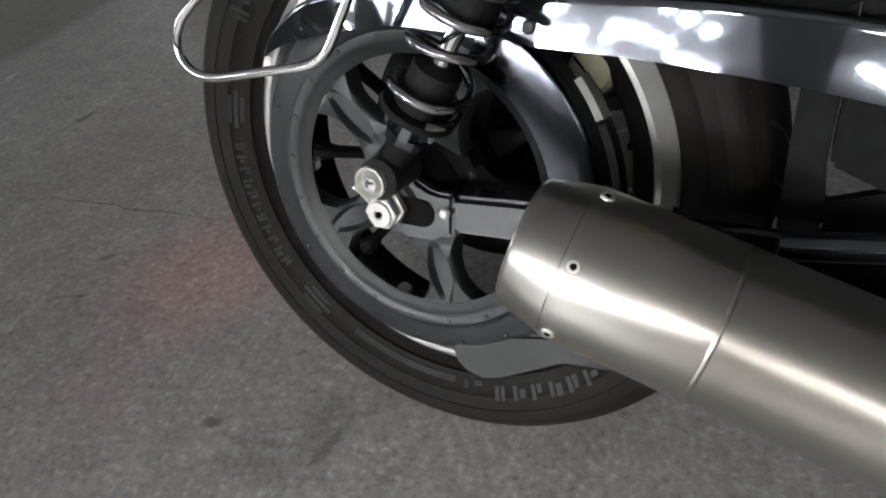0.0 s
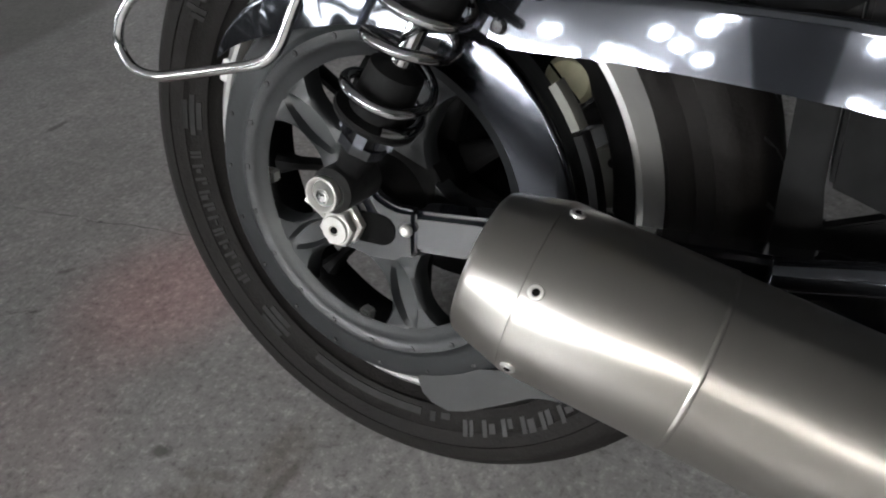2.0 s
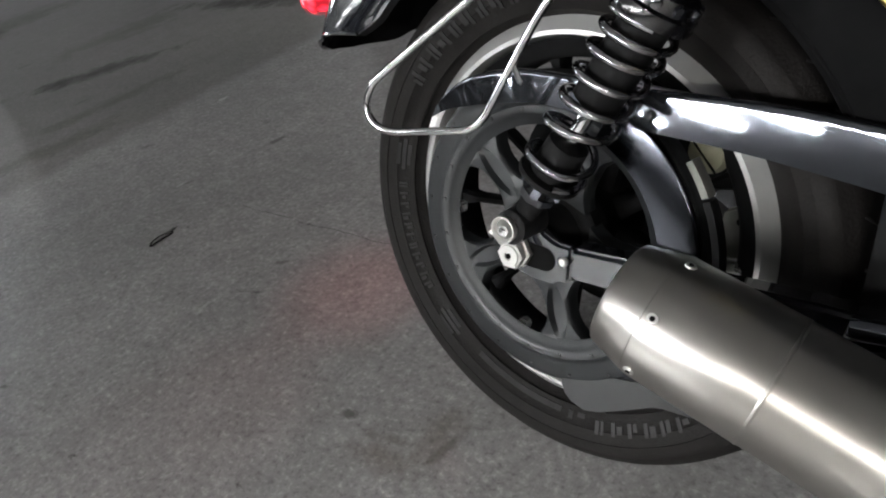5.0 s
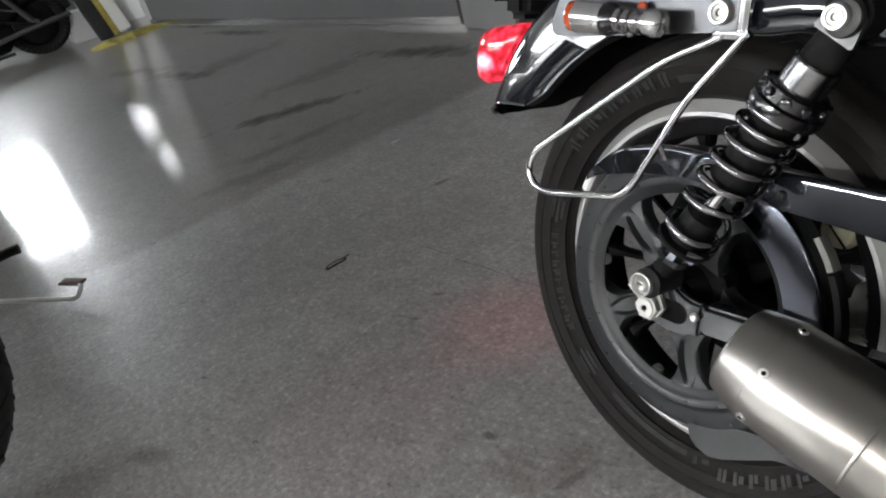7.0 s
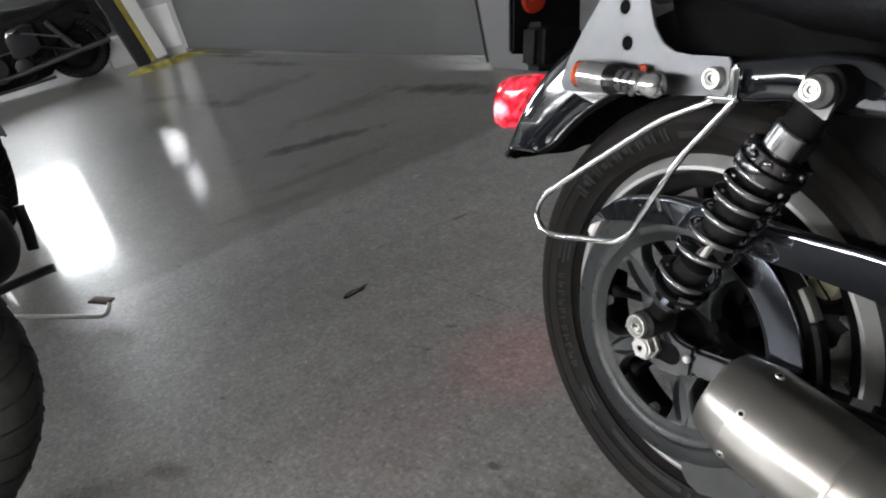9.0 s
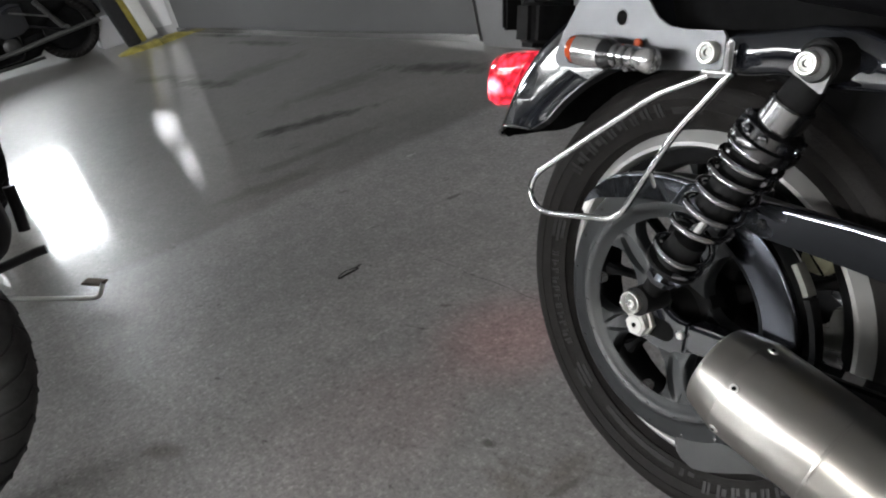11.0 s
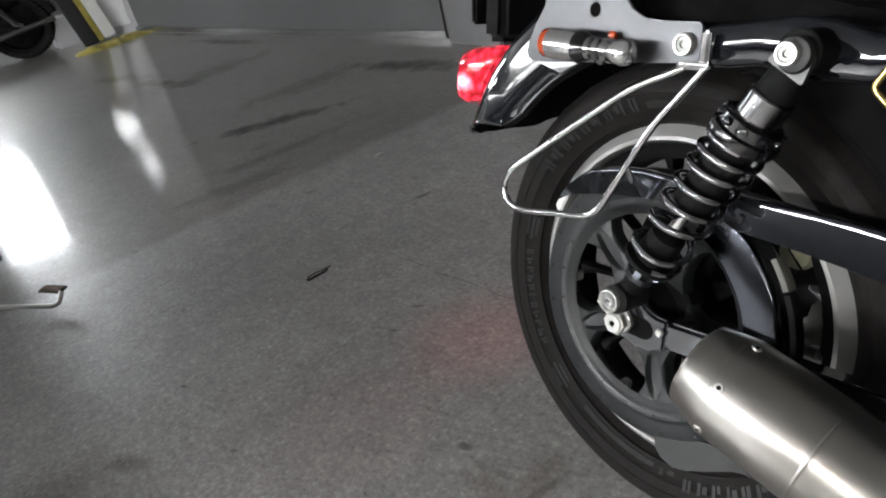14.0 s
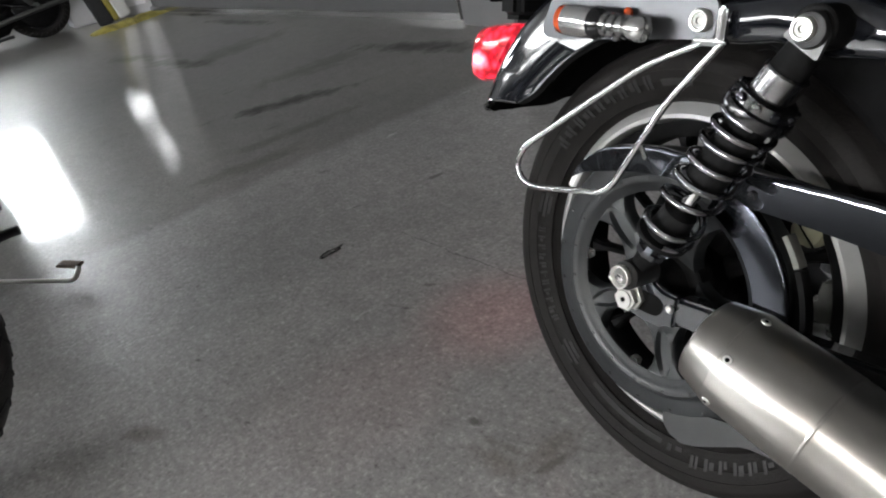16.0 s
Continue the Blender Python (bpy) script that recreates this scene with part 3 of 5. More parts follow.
def blot(cx, cy, a, b, turn, seed, n=26, rough=0.35):
    rnd = random.Random(seed)
    ph = [rnd.uniform(0, 6.28) for _ in range(5)]
    out = []
    for i in range(n):
        t = 2 * math.pi * i / n
        k = 1 + rough * (0.5 * math.sin(2 * t + ph[0]) + 0.35 * math.sin(3 * t + ph[1]) + 0.3 * math.sin(5 * t + ph[2]) + 0.2 * math.sin(8 * t + ph[3]))
        u, v = a * math.cos(t) * k, b * math.sin(t) * k
        c, s = math.cos(radians(turn)), math.sin(radians(turn))
        out.append((cx + u * c - v * s, cy + u * s + v * c))
    return out


# a rubber loop trodden into a flat ring
bm = bmesh.new()
tube(bm, [(-1.100 + 0.0095 * math.sin(t) + 0.004 * math.cos(2 * t), -0.010 + 0.031 * math.cos(t), 0.0012) for t in [2 * math.pi * k / 28 for k in range(28)]], lambda u: 0.0010 + 0.0016 * abs(math.sin(3.3 * u + 0.4)) ** 2, 6, closed=True)
tagged(link("floor_mark", bm, M_rubber), "dark ring-shaped mark trodden onto the floor", "mark", kind="structure")
M_oil = mat("oil_spot", (0.035, 0.034, 0.032), 0.45, vary=0.4, scale=60)
M_old = mat("old_stain", (0.085, 0.083, 0.08), 0.4, vary=0.3, scale=30)
for cx, cy, a, b, turn, sd, mt in STAINS:
    stain(blot(cx, cy, a, b, turn, sd), "dark oily mark on the concrete floor", M_old if mt else M_oil)

bm = bmesh.new()
rnd = random.Random(7)
line = smooth_path([(-1.02, 0.176, 0), (-0.961, 0.177, 0), (-0.86, 0.190, 0), (-0.791, 0.189, 0), (-0.70, 0.203, 0), (-0.60, 0.208, 0), (-0.52, 0.222, 0)], 6)
row = []
for q in line:
    w = 0.0004 + 0.0011 * rnd.random() ** 2
    k = q + Vector((0, rnd.uniform(-0.002, 0.002), 0.0006))
    row.append((bm.verts.new(k + Vector((0, -w, 0))), bm.verts.new(k + Vector((0, 0, 0.0006))), bm.verts.new(k + Vector((0, w, 0)))))
for a, b in zip(row, row[1:]):
    bm.faces.new((a[0], b[0], b[1], a[1]))
    bm.faces.new((a[1], b[1], b[2], a[2]))
tagged(link("floor_crack", bm, M_old), "fine dark crack in the concrete floor", "crack", kind="structure")

# ---- the motorcycle ----
bike = thing("motorcycle", pose(0, 0, 0, -LEAN_BIKE), "black cruiser motorcycle leaning on its side stand", "motorcycle")
AX, AXX = 0.3205, 0.006
HUB = Vector((AXX, 0, AX))


def polar(r, a, y):
    return Vector((AXX + r * math.cos(radians(a)), y, AX + r * math.sin(radians(a))))


# rear wheel: rim, tyre, hub, spokes and weights
wheel = new("rear_wheel")
wheel.parent = bike
bm = bmesh.new()
lathe(bm, HUB, (0, -1, 0), [(0.029, 0.2342), (0.0315, 0.2355), (0.0340, 0.2340), (0.0490, 0.2180), (0.0490, 0.2130), (0.034, 0.2085), (0.028, 0.2110), (0.024, 0.228)], 128, closed=True)
rim = part("rim", bm, M_rim, wheel, "pale silver wheel rim")
bm = bmesh.new()
lathe(bm, HUB, (0, -1, 0), [(0.0330, 0.2085), (0.024, 0.1905), (0.018, 0.1860), (-0.022, 0.1860), (-0.030, 0.1930), (-0.0325, 0.2085), (-0.028, 0.214), (0.026, 0.214)], 128, closed=True)
part("rim_barrel", bm, M_inner, wheel, "black inside of the wheel rim")
bm = bmesh.new()
lathe(bm, HUB, (0, -1, 0), [(-0.0325, 0.2080), (-0.037, 0.212), (-0.038, 0.2335), (-0.033, 0.2352), (-0.026, 0.228), (-0.026, 0.213)], 128, closed=True)
part("far_flange", bm, M_rim, wheel, "pale silver far flange of the rim")
bm = bmesh.new()
TYRE = [(0.028, 0.227), (0.040, 0.2345), (0.0475, 0.2392), (0.0515, 0.2385), (0.0550, 0.2455), (0.0615, 0.2590), (0.0630, 0.2598), (0.0670, 0.2735), (0.0682, 0.2740), (0.0680, 0.2830), (0.0652, 0.2915), (0.0637, 0.2925), (0.0555, 0.3020), (0.0500, 0.3055), (0.036, 0.3110), (0.012, 0.3140)]
lathe(bm, HUB, (0, -1, 0), TYRE + [(-s, r) for s, r in TYRE[::-1]] + [(0, 0.230)], 160, closed=True)
tyre = part("tyre", bm, M_rubber, wheel, "worn black rubber tyre with raised sidewall markings")


def side_y(r):
    for (s0, r0), (s1, r1) in zip(TYRE, TYRE[1:]):
        if r0 <= r <= r1:
            return s0 + (s1 - s0) * (r - r0) / (r1 - r0)
    return TYRE[-1][0]


def raised(bm, r0, r1, a0, a1, n=4, h=0.0010):
    """A raised block on the sidewall between two radii and two angles."""
    lo, hi = [], []
    for i in range(n + 1):
        a = a0 + (a1 - a0) * i / n
        rm = (r0 + r1) / 2
        for row, k in ((lo, -0.001), (hi, h)):
            row.append([polar(q, a, -side_y(q) - k) for q in (r0, rm, r1)])
    L = [[bm.verts.new(p) for p in row] for row in lo]
    H = [[bm.verts.new(p) for p in row] for row in hi]
    for i in range(n):
        for j in range(2):
            bm.faces.new((H[i][j], H[i + 1][j], H[i + 1][j + 1], H[i][j + 1]))
        bm.faces.new((L[i][0], L[i + 1][0], H[i + 1][0], H[i][0]))
        bm.faces.new((H[i][2], H[i + 1][2], L[i + 1][2], L[i][2]))
    bm.faces.new((L[0][0], H[0][0], H[0][1], L[0][1]))
    bm.faces.new((L[0][1], H[0][1], H[0][2], L[0][2]))
    bm.faces.new((L[n][0], L[n][1], H[n][1], H[n][0]))
    bm.faces.new((L[n][1], L[n][2], H[n][2], H[n][1]))


# plain bars where the sidewall carries writing
WIDTHS = (0.60, 0.34, 0.72, 0.50, 0.66, 0.42)
for a0, step, count, r0, r1, mt in ((179, 3.35, 11, 0.2465, 0.2580, M_mark), (-75.5, 5.1, 6, 0.2480, 0.2630, M_letters), (105, 4.9, 9, 0.2520, 0.2700, M_mark)):
    bm = bmesh.new()
    for i in range(count):
        a = a0 + i * step
        raised(bm, r0, r1, a, a + step * 0.24, 2)
        raised(bm, r0 + 0.0035 * (i % 2), r1 - 0.0030 * (i % 3), a + step * 0.34, a + step * (0.34 + 0.55 * WIDTHS[(i * 5 + 1) % 6]), 2)
    part("sidewall_marking", bm, mt, tyre, "raised grey bars of worn sidewall writing")
for a0, a1, r0, r1 in ((-119, -87, 0.2435, 0.2505), (-84.5, -83.0, 0.2440, 0.2540), (-81.5, -79.0, 0.2440, 0.2500), (92, 102, 0.254, 0.263)):
    bm = bmesh.new()
    raised(bm, r0, r1, a0, a1, max(2, int(abs(a1 - a0) / 2)))
    part("sidewall_strip", bm, M_mark, tyre, "raised grey strip on the sidewall")
for a in (170, 227):
    bm = bmesh.new()
    for s in range(3):
        raised(bm, 0.243 + s * 0.0065, 0.2478 + s * 0.0065, a - 5 + 1.5 * abs(s - 1), a + 5 - 1.5 * abs(s - 1), 4)
    part("sidewall_emblem", bm, M_mark, tyre, "raised grey emblem on the sidewall")
def crown_r(y):
    """Radius of the tread at a distance from the middle."""
    for (s1, r1), (s0, r0) in zip(TYRE[::-1], TYRE[-2::-1]):
        if s1 <= y <= s0:
            return r1 + (r0 - r1) * (y - s1) / (s0 - s1)
    return TYRE[-1][1]


# tread grooves
for i in range(40):
    bm = bmesh.new()
    a = i * 9
    pts = [polar(crown_r(0.006 + 0.0085 * k) - 0.0013, a + k * 1.3, -0.006 - 0.0085 * k) for k in range(6)]
    tube(bm, pts, 0.0021, 6)
    part("tread_groove", bm, M_matt, tyre)
bm = bmesh.new()
lathe(bm, HUB, (0, -1, 0), [(-0.075, 0.04), (-0.07, 0.05), (-0.03, 0.055), (0.02, 0.046), (0.06, 0.046), (0.064, 0.04)], 40)
part("hub", bm, M_inner, wheel)
for i in range(9):
    bm = bmesh.new()
    a = i * 40 + 25
    loops = []
    for k in range(7):
        u = k / 6
        r = 0.045 + 0.143 * u
        hw = 0.0055 + 0.006 * max(0, (u - 0.8) / 0.2) ** 2 + 0.010 * max(0, (0.3 - u) / 0.3)
        hy = 0.013 - 0.004 * math.sin(math.pi * u)
        t = Vector((-math.sin(radians(a)), 0, math.cos(radians(a))))
        c = polar(r, a, 0)
        loops.append([c + t * (hw * p) + Vector((0, hy * q, 0)) for p, q in ((-1, -0.6), (-0.5, -1), (0.5, -1), (1, -0.6), (1, 0.6), (0.5, 1), (-0.5, 1), (-1, 0.6))])
    rings(bm, loops)
    part("spoke", bm, M_inner, wheel, "black cast spoke")
for a, r in ((-178.5, 0.1470), (-106.5, 0.1450)):
    bm = bmesh.new()
    box(bm, Matrix.Translation(polar(r, a, -0.0670)) @ Matrix.Rotation(radians(-a), 4, "Y"), (0.021, 0.014, 0.013), 0.0025)
    part("balance_weight", bm, M_white, wheel, "white balance weight")

bm = bmesh.new()
box(bm, Matrix.Translation(polar(0.2235, RIM_WEIGHT, -0.0440)) @ Matrix.Rotation(radians(-RIM_WEIGHT), 4, "Y"), (0.013, 0.006, 0.024), 0.002)
part("rim_weight", bm, M_white, wheel, "white balance weight on the rim")
bm = bmesh.new()
lathe(bm, HUB, (0, -1, 0), [(-0.072, 0.100), (-0.072, 0.146), (-0.067, 0.146), (-0.067, 0.100)], 72, closed=True)
# steel given dull black: the shade inside the wheel is in its colour
part("brake_disc", bm, M_inner, wheel, "steel brake disc")
bm = bmesh.new()
lathe(bm, HUB, (0, -1, 0), [(-0.064, 0.05), (-0.060, 0.102), (-0.052, 0.104), (-0.045, 0.05)], 48)
part("disc_carrier", bm, M_inner, wheel)

# belt pulley with five channelled spokes
pulley = new("belt_pulley")
pulley.parent = bike
bm = bmesh.new()
PR = [(0.066, 0.1805), (0.0865, 0.1810), (0.0900, 0.1790), (0.0925, 0.1740), (0.0935, 0.1560), (0.0950, 0.1500), (0.0985, 0.1470), (0.0985, 0.1400), (0.0955, 0.1362), (0.0925, 0.1315), (0.0905, 0.1268), (0.0895, 0.1255), (0.0865, 0.1295), (0.0830, 0.1385), (0.0780, 0.1530), (0.066, 0.1640)]
lathe(bm, HUB, (0, -1, 0), PR, 128, closed=True)
part("pulley_ring", bm, M_charcoal, pulley, "charcoal painted belt pulley ring")
bm = bmesh.new()
lathe(bm, HUB, (0, -1, 0), [(0.06, 0.062), (0.084, 0.062), (0.088, 0.058), (0.090, 0.046), (0.100, 0.040), (0.112, 0.034), (0.114, 0.022)], 44)
part("pulley_hub", bm, M_inner, pulley)
for i in range(5):
    a = i * 72 - 78
    t = Vector((-math.sin(radians(a)), 0, math.cos(radians(a))))
    # section: flared at both ends, with a sunken channel along it
    bm = bmesh.new()
    loops = []
    for k in range(21):
        u = k / 20
        r = 0.052 + 0.081 * u
        hw = 0.0175 + 0.027 * max(0, (u - 0.52) / 0.48) ** 2.2 + 0.014 * max(0, (0.38 - u) / 0.38) ** 2
        ch = 0.0045 + 0.0085 * math.sin(math.pi * min(1, max(0, (u - 0.06) / 0.88)))
        dp = 0.0075 * math.sin(math.pi * min(1, max(0, (u - 0.04) / 0.92))) ** 0.7
        c = polar(r, a, 0)
        sec = [(-hw, -0.070), (-hw, -0.0855), (-hw + 0.003, -0.0895), (-ch, -0.0905), (-ch + 0.004, -0.0905 + dp), (ch - 0.004, -0.0905 + dp), (ch, -0.0905), (hw - 0.003, -0.0895), (hw, -0.0855), (hw, -0.070)]
        loops.append([c + t * w + Vector((0, y, 0)) for w, y in sec])
    rings(bm, loops)
    part("pulley_spoke", bm, M_charcoal, pulley, "channelled charcoal spoke")
for i in range(20):
    bm = bmesh.new()
    lathe(bm, polar(0.1433, 180 - 5.8 + i * 18, -0.0980), (0, -1, 0), [(0, 0.0028), (0.0012, 0.0028), (0.0016, 0.002)], 10)
    part("pulley_pin", bm, M_matt, pulley)
    bm = bmesh.new()
    lathe(bm, polar(0.1705, 180 - 3.6 + i * 18, -0.0922), (0, -1, 0), [(0, 0.0024), (0.0012, 0.0024), (0.0016, 0.0016)], 10)
    part("pulley_rivet", bm, M_matt, pulley)

# drive belt: round the back of the pulley and forward
bm = bmesh.new()
mid = [(AXX + 0.176 * math.cos(radians(a)), AX + 0.176 * math.sin(radians(a))) for a in range(84, 279, 5)]
mid = [(0.66, 0.455)] + mid + [(0.66, 0.22)]
loops = []
for i, (x, z) in enumerate(mid):
    p0, p1 = Vector(mid[max(i - 1, 0)]), Vector(mid[min(i + 1, len(mid) - 1)])
    d = (p1 - p0).normalized()
    nx, nz = d.y, -d.x
    loops.append([Vector((x + nx * k, y, z + nz * k)) for k, y in ((0, -0.068), (0, -0.0855), (0.005, -0.0855), (0.005, -0.068))])
rings(bm, loops)
part("drive_belt", bm, M_matt, bike, "black toothed rubber drive belt")

# swingarm with its slotted axle plate
arm = new("swingarm")
arm.parent = bike
bm = bmesh.new()
prism(bm, [(0.060, 0.300), (0.062, 0.336), (0.135, 0.341), (0.30, 0.350), (0.52, 0.352), (0.52, 0.300), (0.30, 0.300), (0.118, 0.303)], -0.134, -0.104, 0.005)
part("arm_tube", bm, M_gloss, arm, "gloss black square swingarm tube")
bm = bmesh.new()
prism(bm, [(0.066, 0.297), (0.068, 0.339), (0.052, 0.339), (0.044, 0.341), (0.034, 0.346), (0.026, 0.356), (0.020, 0.357), (0.004, 0.346), (-0.016, 0.341), (-0.020, 0.330), (-0.020, 0.306), (-0.012, 0.297), (0.020, 0.290), (0.045, 0.291), (0.052, 0.296)], -0.138, -0.124, 0.0035)
part("axle_plate", bm, M_gloss, arm, "cast charcoal axle plate")
bm = bmesh.new()
prism(bm, arc(0.036, 0.318, 0.0135, -90, 90, 8) + arc(0.008, 0.318, 0.0135, 90, 270, 8), -0.1388, -0.130, 0.0)
part("axle_slot", bm, M_hole, arm)
bm = bmesh.new()
lathe(bm, (0.060, -0.1375, 0.322), (0, -1, 0), [(0, 0.0052), (0.003, 0.0052), (0.0048, 0.0036), (0.005, 0.001)], 16)
part("adjuster_nut", bm, M_nut, arm, "small plated adjuster nut")
bm = bmesh.new()
prism(bm, [(0.060, 0.300), (0.062, 0.336), (0.135, 0.341), (0.31, 0.350), (0.31, 0.300), (0.118, 0.303)], 0.104, 0.134, 0.005)
part("arm_tube", bm, M_gloss, arm)

axle = new("axle")
axle.parent = bike
bm = bmesh.new()
lathe(bm, HUB + Vector((0, 0.14, 0)), (0, -1, 0), [(0, 0.010), (0.292, 0.010)], 20)
part("axle_shaft", bm, M_zinc, axle)
bm = bmesh.new()
hexa(bm, HUB + Vector((0, -0.1385, 0)), (0, -1, 0), 0.0172, 0.0085)
part("inner_nut", bm, M_nut, axle, "plated inner axle nut")
bm = bmesh.new()
a, b, d = basis((0, -1, 0))
hexa(bm, HUB + Vector((0, -0.1500, 0)), (0, -1, 0), 0.0160, 0.009)
lathe(bm, HUB + Vector((0, -0.1588, 0)), (0, -1, 0), [(0, 0.0125), (0.0022, 0.0115), (0.0024, 0.0045), (-0.002, 0.0035)], 24)
outer = part("outer_nut", bm, M_nut, axle, "plated outer axle nut with a drilled end")
bm = bmesh.new()
lathe(bm, HUB + Vector((0, -0.1603, 0)), (0, -1, 0), [(0, 0.0030), (0.0012, 0.0030)], 16)
part("drilled_hole", bm, M_hole, outer)
bm = bmesh.new()
tube(bm, [HUB + Vector((-0.010, -0.158, 0.010)), HUB + Vector((-0.014, -0.165, 0.022)), HUB + Vector((-0.02, -0.166, 0.026))], 0.0022, 8)
part("split_pin", bm, M_nut, axle)

# shock absorber
SB, ST = Vector((0.021, -0.163, 0.3625)), Vector((0.188, -0.155, 0.655))
SD = (ST - SB).normalized()
SL = (ST - SB).length
sa, sb, sd = basis(SD, (0, -1, 0))
shock = new("shock_absorber")
shock.parent = bike
bm = bmesh.new()
lathe(bm, SB, SD, [(0.012, 0.011), (0.024, 0.0125), (0.030, 0.0135), (0.034, 0.0155), (0.050, 0.0155), (0.058, 0.0175), (0.060, 0.0215), (0.062, 0.0310), (0.065, 0.0322), (0.0675, 0.0310), (0.069, 0.022), (0.104, 0.020), (0.107, 0.012), (0.109, 0.0072), (0.190, 0.0072)], 32)
part("lower_body", bm, M_inner, shock, "black lower shock body")
bm = bmesh.new()
lathe(bm, SB, SD, [(0.036, 0.0150), (0.037, 0.0185), (0.045, 0.0190), (0.046, 0.0150)], 8)
part("adjuster_nut", bm, M_gloss, shock, "gloss black eight-sided adjuster nut")
for i in range(8):
    th = 2 * math.pi * (i + 0.35) / 8
    d = sa * math.cos(th) + sb * math.sin(th)
    bm = bmesh.new()
    m = Matrix((d, SD.cross(d), SD)).transposed().to_4x4()
    m.translation = SB + SD * (0.0525 + 0.002 * (i % 2)) + d * 0.0185
    box(bm, m, (0.006, 0.0085, 0.015 - 0.004 * (i % 2)), 0.0012)
    part("adjuster_lug", bm, M_darkchrome, shock, "black chrome lug of the adjuster")
bm = bmesh.new()
lathe(bm, SB, SD, [(0.098, 0.0075), (0.150, 0.0075)], 20)
part("damper_rod", bm, M_chrome, shock, "chrome damper rod")
bm = bmesh.new()
lathe(bm, SB, SD, [(0.150, 0.010), (0.152, 0.0225), (0.236, 0.0225), (0.238, 0.030)], 32)
part("upper_tube", bm, M_inner, shock, "black shock tube")
bm = bmesh.new()
lathe(bm, SB, SD, [(0.236, 0.026), (0.238, 0.0355), (0.243, 0.0365), (0.249, 0.0355), (0.251, 0.031), (0.262, 0.031), (0.264, 0.028)], 40)
part("preload_collar", bm, M_black, shock, "black preload collar")
for i in range(10):
    bm = bmesh.new()
    th = 2 * math.pi * i / 10
    c = SB + SD * 0.2565 + (sa * math.cos(th) + sb * math.sin(th)) * 0.0325
    lathe(bm, c, sa * math.cos(th) + sb * math.sin(th), [(-0.003, 0.005), (0.002, 0.0045), (0.0026, 0.003)], 10)
    part("collar_lug", bm, M_gloss, shock)
bm = bmesh.new()
lathe(bm, SB, SD, [(0.258, 0.0205), (0.260, 0.0225), (0.289, 0.0230), (0.291, 0.0210)], 32)
part("chrome_cap", bm, M_cap, shock, "chrome cap of the shock")
bm = bmesh.new()
lathe(bm, SB, SD, [(0.286, 0.0190), (0.300, 0.0185), (0.312, 0.0175), (0.318, 0.016)], 32)
lathe(bm, ST + Vector((0, 0.022, 0)), (0, -1, 0), [(0, 0.019), (0.002, 0.021), (0.036, 0.021), (0.038, 0.019)], 32)
part("upper_eye", bm, M_inner, shock, "black upper shock eye")
bm = bmesh.new()
k = Vector((0, -1, 0))
u = SD
w = k.cross(u).normalized()
o = ST + Vector((0.004, -0.018, -0.001))
out = [o + u * p + w * q for p, q in ((0.012, -0.007), (0.014, 0.0), (0.012, 0.010), (0.006, 0.016), (-0.017, 0.020), (-0.019, 0.018), (-0.019, -0.018), (-0.017, -0.020), (0.004, -0.015))]
lo = [bm.verts.new(p) for p in out]
hi = [bm.verts.new(p + k * 0.005) for p in out]
bm.faces.new(lo)
bm.faces.new(hi)
for i in range(len(lo)):
    bm.faces.new((lo[i], lo[(i + 1) % len(lo)], hi[(i + 1) % len(lo)], hi[i]))
part("eye_plate", bm, M_eye, shock, "plated shield plate round the upper bolt")
bm = bmesh.new()
lathe(bm, ST + Vector((0.003, -0.022, -0.001)), (0, -1, 0), [(0, 0.0165), (0.004, 0.0165), (0.0065, 0.0150), (0.008, 0.010)], 32)
part("upper_washer", bm, M_grey_dark, shock)
socket_bolt("upper_bolt", ST + Vector((0, -0.028, 0)), (0, -1, 0), 0.0112, 0.008, shock, M_nut, "bright socket-head bolt")
bm = bmesh.new()
lathe(bm, SB + Vector((0, 0.028, 0)), (0, -1, 0), [(0, 0.014), (0.002, 0.018), (0.044, 0.018), (0.048, 0.014)], 28)
part("lower_eye", bm, M_matt, shock, "black lower shock eye")
LB = SB + Vector((-0.002, -0.020, 0))
bm = bmesh.new()
lathe(bm, LB, (0, -1, 0), [(0, 0.0135), (0.004, 0.0142), (0.0064, 0.0139), (0.0068, 0.0130), (0.0060, 0.0118), (0.0022, 0.0106), (0.0016, 0.004)], 36)
bolt = part("lower_bolt", bm, M_nut, shock, "dished plated lower bolt")
bm = bmesh.new()
lathe(bm, LB, (0, -1, 0), [(0.0014, 0.0104), (0.0024, 0.0104), (0.0027, 0.0060), (0.0020, 0.0050)], 32)
part("dish", bm, M_zinc_dull, bolt, "dull dish of the bolt")
bm = bmesh.new()
hexa(bm, LB + Vector((0.0005, -0.002, -0.001)), (0, -1, 0), 0.0060, 0.0045)
lathe(bm, LB + Vector((0.0005, -0.0062, -0.001)), (0, -1, 0), [(0, 0.0046), (0.001, 0.0042), (0.0014, 0.002)], 16)
part("bolt_head", bm, M_chrome, bolt, "chrome head in the dish")
# the spring: close turns below, then wide, then closer towards the top
US = [0.212, 0.256, 0.385, 0.455, 0.530, 0.600, 0.655, 0.705]
pts = []
N = 28
for i in range(len(US) - 1):
    for j in range(N):
        f = j / N
        pts.append((US[i] + (US[i + 1] - US[i]) * f, 2 * math.pi * (i + f)))
pts.append((US[-1], 2 * math.pi * (len(US) - 1)))
bm = bmesh.new()
tube(bm, [SB + SD * (SL * s) + (sa * math.cos(t + SPRING_TURN) + sb * math.sin(t + SPRING_TURN)) * 0.0303 for s, t in pts], 0.0041, 12)
part("spring", bm, M_gloss_spring, shock, "gloss black coil spring with bright highlights")

